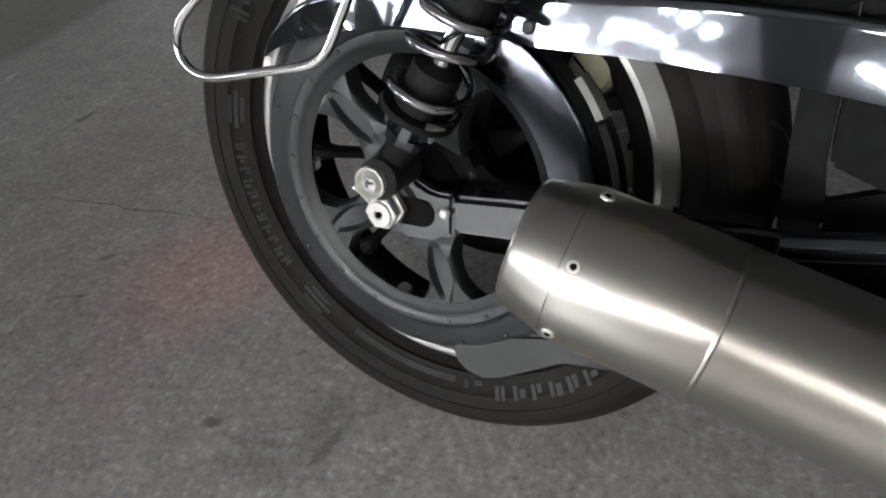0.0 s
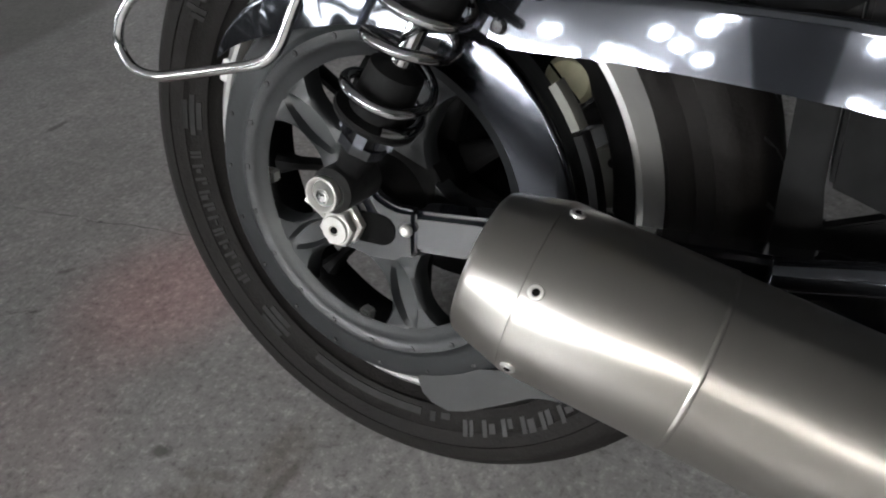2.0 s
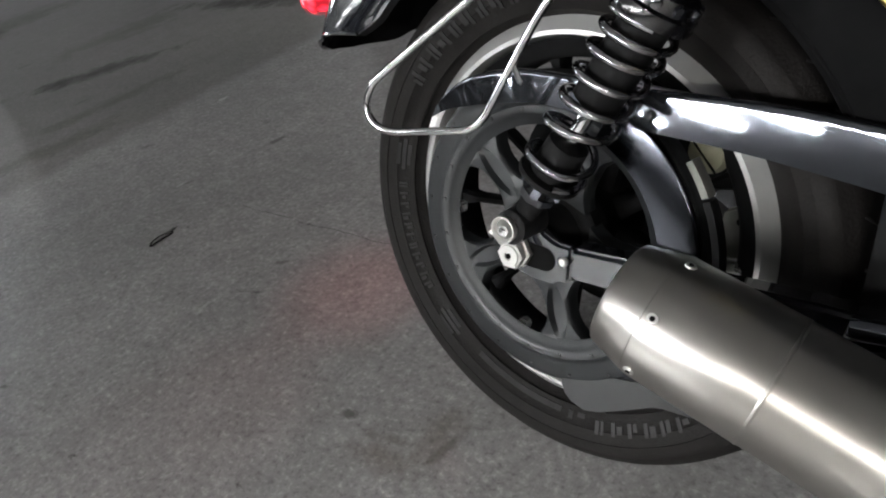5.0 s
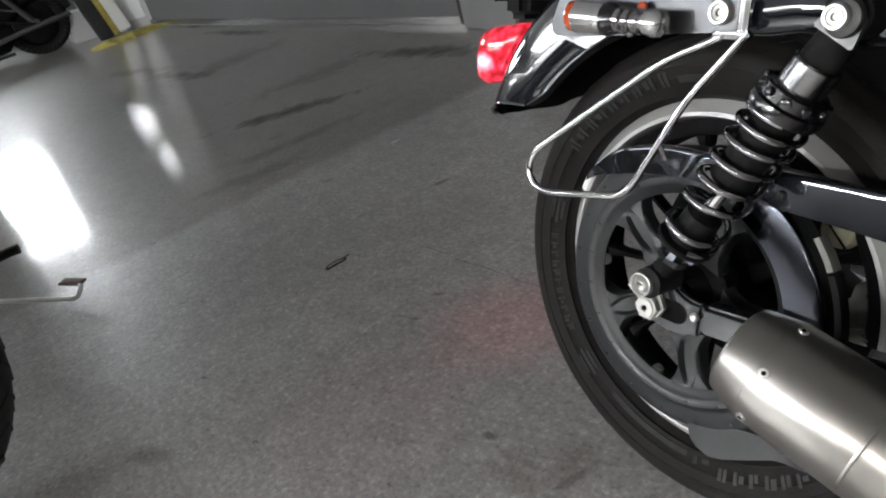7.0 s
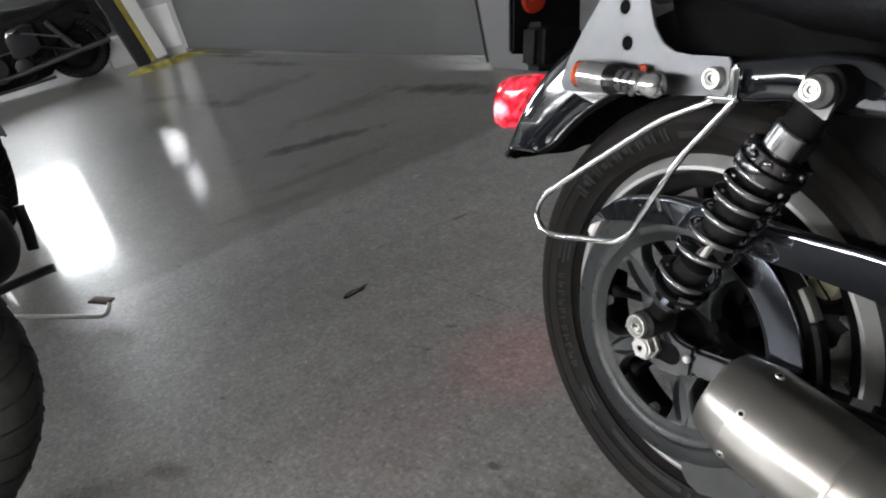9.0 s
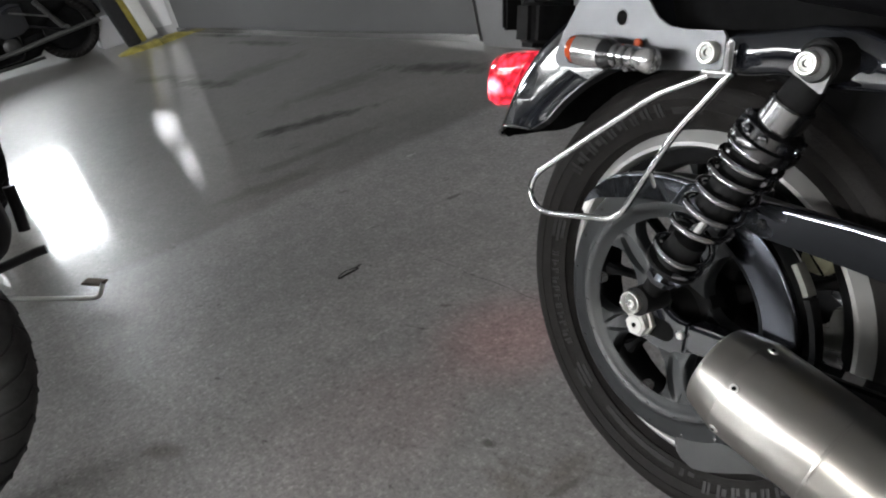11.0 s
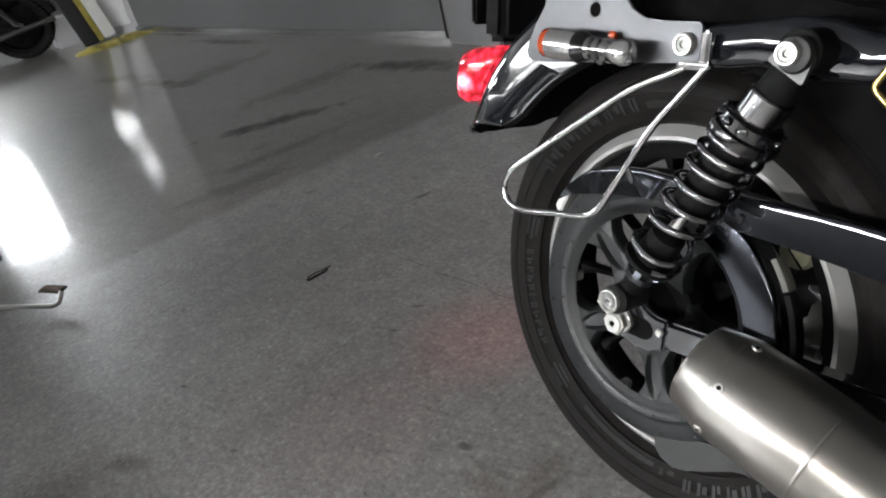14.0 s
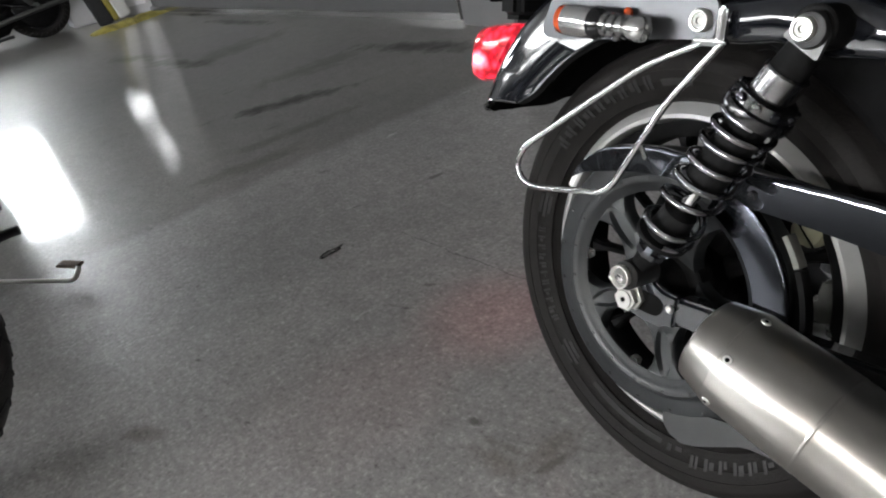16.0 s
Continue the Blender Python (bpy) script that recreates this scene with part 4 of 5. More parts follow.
# muffler
MC, MD = Vector((0.2, -0.227, 0.3495)), Vector((1, 0.051, -0.294)).normalized()
ma, mb, md = basis(MD)
muf = new("muffler")
muf.parent = bike
bm = bmesh.new()
lathe(bm, MC, MD, [(0.0025, 0.050), (0.0025, 0.0537), (0.004, 0.0542), (0.0995, 0.0542), (0.1005, 0.0538), (0.22, 0.0534), (0.45, 0.050), (0.70, 0.042), (0.75, 0.026)], 72)
part("muffler_body", bm, M_steel, muf, "brushed stainless steel muffler shell")
bm = bmesh.new()
lathe(bm, MC, MD, [(0.004, 0.0515), (0.002, 0.0533), (0.0005, 0.0531), (-0.0285, 0.0457), (-0.031, 0.0446), (-0.0325, 0.0425), (-0.032, 0.0395), (-0.026, 0.0378), (0.03, 0.0378)], 64)
part("end_cap", bm, M_steel, muf, "rounded stainless end cap")


def on_muffler(u, deg, r=0.0542):
    n = ma * math.cos(radians(deg)) + mb * math.sin(radians(deg))
    return MC + MD * u + n * r, n


for deg in MUF_SCREWS:
    p, n = on_muffler(0.010, deg)
    bm = bmesh.new()
    lathe(bm, p - n * 0.001, n, [(0, 0.0047), (0.0014, 0.0047), (0.0022, 0.0041), (0.0023, 0.0025), (0.0002, 0.0020)], 20)
    screw = part("cap_screw", bm, M_nut, muf, "small socket screw in the end cap")
    bm = bmesh.new()
    lathe(bm, p, n, [(0, 0.0019), (0.0016, 0.0019)], 12)
    part("socket", bm, M_hole, screw)
# strap of the seam
bm = bmesh.new()
lathe(bm, MC, MD, [(0.0970, 0.0540), (0.0980, 0.05445), (0.0992, 0.0546), (0.1002, 0.0543), (0.1012, 0.0536)], 64, caps=False)
part("seam_bead", bm, M_steel, muf)
# lower, second pipe in front
pipe = new("exhaust_pipe")
pipe.parent = bike
bm = bmesh.new()
tube(bm, smooth_path([(0.30, -0.150, 0.250), (0.42, -0.165, 0.215), (0.60, -0.175, 0.180), (0.85, -0.17, 0.20)], 6), 0.030, 24)
part("pipe_shell", bm, M_steel, pipe, "stainless lower exhaust pipe")
upper = new("exhaust_pipe")
upper.parent = bike
bm = bmesh.new()
tube(bm, smooth_path([(0.335, -0.165, 0.300), (0.362, -0.172, 0.288), (0.42, -0.178, 0.270), (0.56, -0.180, 0.225), (0.80, -0.17, 0.16)], 6), lambda u: 0.021 * min(1, 0.35 + 6 * u), 24)
part("pipe_shell", bm, M_steel, upper, "stainless upper exhaust pipe beside the muffler")

# belt guard: a channel whose outer face rolls over to its top
gd = new("belt_guard")
gd.parent = bike
TOP = smooth_path([(-0.146, 0, 0.440), (-0.132, 0, 0.458), (-0.103, 0, 0.4815), (-0.073, 0, 0.4945), (-0.02, 0, 0.505), (0.034, 0, 0.505), (0.133, 0, 0.501), (0.256, 0, 0.499), (0.40, 0, 0.484), (0.60, 0, 0.455)], 4)
LOW = smooth_path([(-0.146, 0, 0.437), (-0.120, 0, 0.4495), (-0.085, 0, 0.459), (-0.054, 0, 0.466), (-0.01, 0, 0.4725), (0.03, 0, 0.4735), (0.113, 0, 0.465), (0.235, 0, 0.457), (0.383, 0, 0.437), (0.60, 0, 0.395)], 4)
bm = bmesh.new()
loops = []
for t, l in zip(TOP, LOW):
    h = t.z - l.z
    k = min(1, h / 0.03)
    sec = [(-0.1190, 0), (-0.11555, 0.84), (-0.1152, 0.925), (-0.1146, 0.965), (-0.1135, 0.99), (-0.1115, 1.0), (-0.1060, 1.0), (-0.1050, 0.97), (-0.1105, 0.93), (-0.1155, 0.0)]
    loops.append([Vector((l.x + (t.x - l.x) * f, -0.1155 + (y + 0.1155) * k + 0.009 * (max(0.0, -l.x) / 0.146) ** 2, l.z + h * f)) for y, f in sec])
rings(bm, loops)
part("guard_shell", bm, M_darkchrome, gd, "black chrome blade of the belt guard")
# its curved front arm, from the blade down to the muffler
bm = bmesh.new()
loops = []
for i in range(25):
    a = 2 + 62 * i / 24
    loops.append([polar(r, a, y) for r, y in ((0.138, -0.1015), (0.1392, -0.1035), (0.1775, -0.1042), (0.1798, -0.1034), (0.1812, -0.1012), (0.1815, -0.0985), (0.1805, -0.0945), (0.138, -0.0960))])
rings(bm, loops)
part("guard_arm", bm, M_guard_arm, gd, "black chrome curved arm of the guard")
for x, z in ((0.128, 0.478), (-0.045, 0.485)):
    bm = bmesh.new()
    lathe(bm, (x, -0.1165, z), (0, -1, 0), [(0, 0.006), (0.002, 0.006), (0.004, 0.004)], 16)
    part("guard_bolt", bm, M_black, gd)
# lower debris guard
bm = bmesh.new()
prism(bm, [(0.034, 0.150), (0.038, 0.128), (0.050, 0.117), (0.068, 0.1125), (0.088, 0.119), (0.115, 0.134), (0.15, 0.155), (0.32, 0.205), (0.32, 0.235), (0.15, 0.190), (0.06, 0.168)], -0.092, -0.070, 0.004)
part("debris_guard", bm, M_grey_dark, bike, "grey rounded lower belt guard")
# curved strap beyond the pulley, with a pale upper end
for a0, a1, mt, lb in ((-8, 25, M_inner, "black strap along the belt"), (26, 37, M_pale_metal, "pale upper end of the strap")):
    bm = bmesh.new()
    loops = []
    for i in range(9):
        a = a0 + (a1 - a0) * i / 8
        loops.append([polar(r, a, y) for r, y in ((0.191, -0.099), (0.198, -0.100), (0.200, -0.097), (0.200, -0.087), (0.198, -0.085), (0.191, -0.086))])
    rings(bm, loops)
    part("guard_strap", bm, mt, bike, lb)

# luggage loop and side plate
LOOP = [(0.062, -0.150, 0.632), (0.002, -0.158, 0.606), (-0.091, -0.168, 0.541), (-0.170, -0.177, 0.484), (-0.182, -0.179, 0.458), (-0.168, -0.179, 0.437), (-0.145, -0.176, 0.433), (-0.030, -0.167, 0.451), (0.035, -0.158, 0.569), (0.086, -0.150, 0.633)]
loop_ob = new("luggage_loop")
loop_ob.parent = bike
bm = bmesh.new()
tube(bm, round_path(LOOP, 0.022, 6), 0.0042, 14)
part("loop_wire", bm, M_chrome, loop_ob, "bent chrome wire loop")
bm = bmesh.new()
box(bm, pose(0.072, -0.148, 0.634), (0.040, 0.012, 0.008), 0.0025)
box(bm, pose(0.082, -0.146, 0.650), (0.010, 0.010, 0.040), 0.003)
part("loop_foot", bm, M_chrome, loop_ob, "chrome foot of the loop")
bm = bmesh.new()
box(bm, pose(0.012, -0.162, 0.512, 0, -30), (0.006, 0.006, 0.026), 0.002)
part("loop_tab", bm, M_chrome, loop_ob)

PLATE = [(-0.095, 0.800), (-0.122, 0.739), (-0.147, 0.705), (-0.174, 0.664), (-0.186, 0.636), (-0.184, 0.627), (-0.176, 0.6225), (-0.150, 0.6225), (-0.060, 0.628), (0.066, 0.636), (0.0715, 0.641), (0.0715, 0.671), (0.067, 0.677), (0.017, 0.677), (-0.004, 0.680), (-0.020, 0.689), (-0.034, 0.706), (-0.043, 0.730), (-0.048, 0.760), (-0.050, 0.800)]
bm = bmesh.new()
prism(bm, PLATE, -0.1405, -0.1360, 0.0008)
plate = part("side_plate", bm, M_plate, bike, "satin chrome side plate with round holes")
for x, z in ((-0.081, 0.728), (-0.073, 0.687)):
    bm = bmesh.new()
    lathe(bm, (x, -0.1395, z), (0, -1, 0), [(0, 0.0082), (0.0013, 0.0082)], 28)
    part("plate_hole", bm, M_hole, plate, "round hole, dark inside")
    bm = bmesh.new()
    lathe(bm, (x, -0.1395, z), (0, -1, 0), [(0, 0.0080), (0, 0.0092), (0.0016, 0.0092), (0.0018, 0.0083), (0.0016, 0.0080)], 28, closed=True)
    part("hole_edge", bm, M_plate, plate)
socket_bolt("plate_bolt", Vector((0.054, -0.1400, 0.6545)), (0, -1, 0), 0.0122, 0.009, plate, M_nut, "bright socket-head bolt with washer")
bm = bmesh.new()
lathe(bm, (0.058, -0.125, 0.655), (0, -1, 0), [(0, 0.019), (0.0135, 0.019), (0.0148, 0.018)], 28)
part("plate_spacer", bm, M_black, plate)

# turn signal
sig = new("turn_signal")
sig.parent = bike
SG = Vector((-0.124, -0.168, 0.6490))
gx = Vector((1, 0, -0.045)).normalized()
bm = bmesh.new()
lathe(bm, SG, gx, [(-0.004, 0.004), (-0.002, 0.013), (0.003, 0.0175), (0.013, 0.0180), (0.014, 0.0170)], 28)
part("amber_lens", bm, M_amber, sig, "amber turn signal lens")
bm = bmesh.new()
lathe(bm, SG, gx, [(0.012, 0.0170), (0.013, 0.0186), (0.044, 0.0180), (0.054, 0.0165), (0.064, 0.0125), (0.070, 0.008)], 32)
part("signal_body", bm, M_satin, sig, "chrome turn signal body")
bm = bmesh.new()
lathe(bm, SG, gx, [(0.054, 0.0180), (0.057, 0.0188), (0.064, 0.0165), (0.072, 0.012)], 28)
part("signal_collar", bm, M_black, sig)
bm = bmesh.new()
lathe(bm, SG, gx, [(0.066, 0.009), (0.108, 0.009)], 16)
for o in (0.074, 0.086, 0.098):
    lathe(bm, SG + gx * o, gx, [(-0.004, 0.011), (-0.003, 0.0135), (0.003, 0.0135), (0.004, 0.011)], 20)
box(bm, Matrix.Translation(SG + gx * 0.084 + Vector((0, 0.006, -0.013))), (0.010, 0.010, 0.008), 0.002)
part("signal_clamp", bm, M_chrome, sig, "chrome clamp of the turn signal")
bm = bmesh.new()
lathe(bm, SG, gx, [(0.106, 0.009), (0.109, 0.0130), (0.118, 0.0146), (0.126, 0.0135), (0.131, 0.008), (0.132, 0.001)], 28)
part("signal_end", bm, M_satin, sig, "rounded chrome end")
bm = bmesh.new()
tube(bm, [SG + gx * 0.095, SG + gx * 0.095 + Vector((0, 0.03, 0))], 0.006, 12)
part("signal_stem", bm, M_chrome, sig)
bm = bmesh.new()
lathe(bm, SG + gx * 0.085 + Vector((0.0, 0.022, 0.014)), (0, -1, 0), [(0, 0.0055), (0.004, 0.0055), (0.006, 0.003)], 18)
part("amber_reflector", bm, M_amber, sig, "small amber reflector")

# rear fender with a creased, flared tail
fen = new("rear_fender")
fen.parent = bike
bm = bmesh.new()
loops = []
NF = 64
LINER = []


def ease(x):
    x = max(0.0, min(1.0, x))
    return x * x * (3 - 2 * x)


# lower skirt, then the crown from shoulder to crest with two lengthwise ribs towards the tail
CROWN = 15
for i in range(NF + 1):
    u = i / NF
    prof = []
    for j in range(CROWN + 3):
        c = max(0, j - 2) / CROWN
        end = (144.5, 148.5)[j] if j < 2 else 151.0 + 7.2 * math.sin(math.pi / 2 * c)
        a = 28 + (end - 28) * u
        dn = 0.020 * max(0, (70 - a) / 42)
        tail = ease((a - 120) / 30)
        sk = 0.331 + 0.014 * max(0, (a - 137) / 7) ** 1.6
        if j == 0:
            y, q = -0.098, sk
        elif j == 1:
            y, q = -0.0955 - 0.003 * tail, sk + (0.402 - sk) * 0.5
        else:
            y = -0.0915 * math.cos(math.pi / 2 * c) - 0.002 * tail * (1 - c)
            q = 0.402 + 0.056 * math.sin(math.pi / 2 * c) ** 1.25 - dn - 0.0032 * tail * math.sin(2 * math.pi * 2.0 * c ** 0.8) * (1 - 0.6 * c) - 0.013 * ease(c * 2.2) * ease((a - 136) / 20)
        prof.append((y, q, a))
    full = prof + [(-y, q, a) for y, q, a in prof[:-1][::-1]]
    inner = [(y * 0.985, q - 0.002, a) for y, q, a in full[::-1]]
    LINER.append([Vector((AXX + q * math.cos(radians(a)), y, AX + q * math.sin(radians(a)))) for y, q, a in [(y * s, q - d, a - 0.25) for s, d, row in ((0.978, 0.004, full), (0.94, 0.009, full[::-1])) for y, q, a in row]])
    loops.append([Vector((AXX + q * math.cos(radians(a)), y, AX + q * math.sin(radians(a)))) for y, q, a in full + inner])
SPLIT = 36
rings(bm, loops[SPLIT:])
part("fender_shell", bm, M_fender, fen, "gloss black rear fender with a ribbed tail")
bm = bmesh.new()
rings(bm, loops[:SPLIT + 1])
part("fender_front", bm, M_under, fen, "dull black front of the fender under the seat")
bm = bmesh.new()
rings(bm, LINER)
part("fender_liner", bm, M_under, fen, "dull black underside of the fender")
bm = bmesh.new()
pts = [loops[-1][j] + Vector((-0.001, 0, -0.001)) for j in range(2 * CROWN + 5)]
tube(bm, pts, 0.0022, 8)
part("fender_lip", bm, M_fender, fen, "rolled lip of the fender")

# fender strut and shock mount
bm = bmesh.new()
loops = []
for x, z, hz, y in ((0.055, 0.652, 0.018, -0.116), (0.075, 0.653, 0.022, -0.120), (0.10, 0.655, 0.0225, -0.122), (0.13, 0.659, 0.0225, -0.123), (0.165, 0.660, 0.026, -0.122), (0.20, 0.655, 0.028, -0.120), (0.235, 0.650, 0.022, -0.120), (0.27, 0.655, 0.020, -0.122), (0.31, 0.668, 0.020, -0.122), (0.36, 0.690, 0.020, -0.118)):
    sec = [(math.cos(2 * math.pi * k / 16), math.sin(2 * math.pi * k / 16)) for k in range(16)]
    loops.append([Vector((x, y + 0.017 * (abs(c) ** 0.7) * (1 if c > 0 else -1), z + hz * (abs(s) ** 0.7) * (1 if s > 0 else -1))) for c, s in sec])
rings(bm, loops)
part("fender_strut", bm, M_gloss, bike, "gloss black fender strut")
bm = bmesh.new()
lathe(bm, (0.190, -0.105, 0.655), (0, -1, 0), [(0, 0.030), (0.018, 0.030), (0.024, 0.027), (0.027, 0.020)], 32)
part("shock_mount", bm, M_black, bike, "black boss of the upper shock mount")

# tail lamp and plate holder
lampt = new("tail_lamp")
lampt.parent = bike
bm = bmesh.new()
loops = []
for u, hy, hz in ((-0.004, 0.043, 0.044), (0.0, 0.045, 0.046), (0.02, 0.046, 0.0475), (0.05, 0.047, 0.049), (0.075, 0.044, 0.046), (0.088, 0.036, 0.038), (0.094, 0.020, 0.022)):
    sec = [(math.cos(2 * math.pi * k / 28), math.sin(2 * math.pi * k / 28)) for k in range(28)]
    e = 0.62
    loops.append([Vector((-0.381 - u * 0.95 + 0.7 * (1 - max(0, u) / 0.094) * hz * math.copysign(abs(s) ** e, s), hy * math.copysign(abs(c) ** e, c), 0.582 - 0.12 * u + hz * math.copysign(abs(s) ** e, s))) for c, s in sec])
rings(bm, loops)
part("lens", bm, M_red, lampt, "glowing red tail lamp lens")
bm = bmesh.new()
box(bm, pose(-0.352, 0, 0.600, 0, 35), (0.030, 0.060, 0.050), 0.010, 3)
part("lamp_base", bm, M_chrome, lampt, "chrome base of the tail lamp")
# its bulb throws a red patch onto the floor below
glow = bpy.data.lights.new("tail_bulb", "SPOT")
glow.energy, glow.color, glow.shadow_soft_size = 1.5, (1.0, 0.10, 0.08), 0.02
glow.spot_size, glow.spot_blend = radians(44), 1.0
bulb_ob = new("tail_bulb", glow)
bulb_ob.matrix_basis = look((-0.462, 0.150, 0.485), (-0.525, 0.08, 0.0))
fan = bpy.data.lights.new("tail_bulb", "SPOT")
fan.energy, fan.color, fan.shadow_soft_size = 0.7, (1.0, 0.12, 0.10), 0.02
fan.spot_size, fan.spot_blend = radians(42), 1.0
fan_ob = new("tail_bulb", fan)
fan_ob.matrix_basis = look((-0.470, 0.120, 0.480), (-0.525, -0.27, 0.0))
holder = new("plate_holder")
holder.parent = bike
bm = bmesh.new()
box(bm, pose(-0.382, 0, 0.745, 0, -3), (0.012, 0.150, 0.170), 0.004)
part("back_plate", bm, M_inner, holder, "black plate holder")
bm = bmesh.new()
box(bm, pose(-0.350, -0.01, 0.672), (0.05, 0.10, 0.075), 0.012, 3)
part("holder_bracket", bm, M_inner, holder, "black bracket under the plate holder")
bm = bmesh.new()
lathe(bm, (-0.376, -0.035, 0.742), (1, -0.25, 0), [(0, 0.0205), (0.008, 0.0205), (0.012, 0.018), (0.0125, 0.001)], 28)
part("reflector", bm, M_reflector, holder, "round red-orange reflector")
bm = bmesh.new()
box(bm, pose(-0.3655, -0.035, 0.744), (0.002, 0.022, 0.004), 0.0)
box(bm, pose(-0.3740, -0.035, 0.702), (0.003, 0.016, 0.008), 0.0)
part("holder_bars", bm, M_grey, holder, "plain grey bars of tiny writing")

# seat, side cover, engine and frame
bm = bmesh.new()
loops = []
for x, z, hy, hz in ((-0.16, 0.79, 0.06, 0.010), (-0.14, 0.80, 0.10, 0.030), (-0.02, 0.795, 0.118, 0.060), (0.12, 0.772, 0.130, 0.075), (0.30, 0.755, 0.14, 0.080), (0.48, 0.77, 0.13, 0.065), (0.60, 0.79, 0.10, 0.05)):
    sec = [(math.cos(2 * math.pi * k / 28), math.sin(2 * math.pi * k / 28)) for k in range(28)]
    loops.append([Vector((x, hy * math.copysign(abs(c) ** 0.6, c), z + hz * math.copysign(abs(s) ** 0.6, s))) for c, s in sec])
rings(bm, loops)
part("seat", bm, M_vinyl, bike, "black vinyl seat")
bm = bmesh.new()
prism(bm, [(0.236, 0.745), (0.262, 0.655), (0.252, 0.629), (0.285, 0.600), (0.36, 0.53), (0.62, 0.53), (0.62, 0.745)], -0.165, 0.165, 0.012)
side = part("side_cover", bm, M_gloss, bike, "gloss black side cover")
bm = bmesh.new()
tube(bm, round_path([(0.320, -0.168, 0.722), (0.272, -0.168, 0.664), (0.2545, -0.168, 0.6305), (0.285, -0.168, 0.604), (0.335, -0.168, 0.558)], 0.006), 0.0032, 10)
part("cover_edging", bm, M_brass, side, "brass edging of the side cover")
bm = bmesh.new()
box(bm, pose(0.60, 0, 0.33), (0.24, 0.30, 0.36), 0.04, 3)
part("engine_case", bm, M_matt, bike, "dark engine and gearbox case")
bm = bmesh.new()
box(bm, pose(0.38, 0, 0.60), (0.16, 0.20, 0.16), 0.02)
part("battery_box", bm, M_matt, bike, "black battery box")
for y in (-0.10, 0.10):
    bm = bmesh.new()
    tube(bm, smooth_path([(0.19, y, 0.66), (0.34, y, 0.665), (0.42, y, 0.60), (0.44, y, 0.40), (0.47, y, 0.16), (0.8, y, 0.13)], 6), 0.016, 14)
    part("frame_tube", bm, M_black, bike, "black frame tube")
bm = bmesh.new()
tube(bm, [(0.30, -0.098, 0.331), (0.52, -0.098, 0.343)], 0.0085, 14)
part("frame_rail", bm, M_gloss, bike, "gloss black lower rail")
bm = bmesh.new()
TANK = [(0.345, 0.3845), (0.381, 0.370), (0.62, 0.340), (0.62, 0.56), (0.345, 0.56)]
CASE = [(0.317, 0.55), (0.343, 0.55), (0.343, 0.384), (0.347, 0.356), (0.381, 0.3685), (0.62, 0.338), (0.62, 0.16), (0.317, 0.16)]
prism(bm, TANK, -0.085, -0.030, 0.003)
part("oil_tank", bm, M_inner, bike, "dull black oil tank")
bm = bmesh.new()
prism(bm, CASE, -0.085, -0.070, 0.0015)
part("gearbox", bm, M_inner, bike, "dull black gearbox case")
for x, z, r in ((0.385, 0.425, 0.014), (0.42, 0.455, 0.010), (0.44, 0.415, 0.018), (0.405, 0.40, 0.007)):
    bm = bmesh.new()
    lathe(bm, (x, -0.086, z), (0, -1, 0), [(0, r), (0.006, r), (0.010, r * 0.8), (0.011, r * 0.3)], 16)
    part("tank_fitting", bm, M_inner, bike)
bm = bmesh.new()
tube(bm, smooth_path([(0.36, -0.095, 0.46), (0.40, -0.105, 0.43), (0.45, -0.10, 0.44), (0.52, -0.10, 0.41)], 6), 0.006, 10)
part("oil_hose", bm, M_matt, bike, "black rubber oil hose")
bm = bmesh.new()
tube(bm, smooth_path([(0.326, -0.146, 0.345), (0.332, -0.146, 0.3465), (0.40, -0.146, 0.357), (0.50, -0.146, 0.372), (0.62, -0.144, 0.388)], 6), lambda u: 0.0105 * min(1, 0.45 + 8 * u), 20)
part("foot_rail", bm, M_darkchrome, bike, "black chrome rail in front of the swingarm")
# brake caliper bracket and hose on the far side
cal = new("brake_caliper")
cal.parent = bike
bm = bmesh.new()
prism(bm, [(0.147, 0.316), (0.150, 0.334), (0.162, 0.338), (0.166, 0.362), (0.180, 0.369), (0.194, 0.360), (0.198, 0.330), (0.192, 0.312), (0.168, 0.308)], 0.000, 0.010, 0.003)
part("caliper_bracket", bm, M_pale_metal, cal, "cast grey caliper bracket with a hole")
bm = bmesh.new()
lathe(bm, (0.184, 0.0005, 0.353), (0, -1, 0), [(0, 0.0042), (0.0012, 0.0042)], 18)
part("bracket_hole", bm, M_hole, cal)
bm = bmesh.new()
tube(bm, [(0.146, -0.020, 0.313), (0.162, -0.020, 0.314), (0.181, -0.020, 0.311), (0.200, -0.020, 0.308)], 0.0075, 12)
part("caliper_stay", bm, M_zinc, cal, "plated stay under the bracket")
bm = bmesh.new()
box(bm, pose(0.175, 0.085, 0.36, 0, 30), (0.09, 0.06, 0.06), 0.01)
part("caliper_body", bm, M_black, cal)
bm = bmesh.new()
loops = []
for u, hr in ((0, 0.006), (0.004, 0.018), (0.014, 0.0225), (0.024, 0.020), (0.030, 0.008)):
    loops.append([Vector((0.148, -0.030 + u, 0.424)) + Vector((hr * math.cos(2 * math.pi * k / 20), 0, hr * 0.95 * math.sin(2 * math.pi * k / 20))) for k in range(20)])
rings(bm, loops)
cap = part("cream_cap", bm, M_cream, cal, "round cream plastic cap")
bm = bmesh.new()
box(bm, pose(0.148, -0.0305, 0.424, 0, 48), (0.040, 0.003, 0.0012), 0.0)
part("cap_slot", bm, M_hole, cap)
# side stand on the far side
bm = bmesh.new()
tube(bm, [(0.55, 0.13, 0.17), (0.53, 0.25, -0.03 + 0.1)], 0.012, 12)
part("side_stand", bm, M_black, bike)


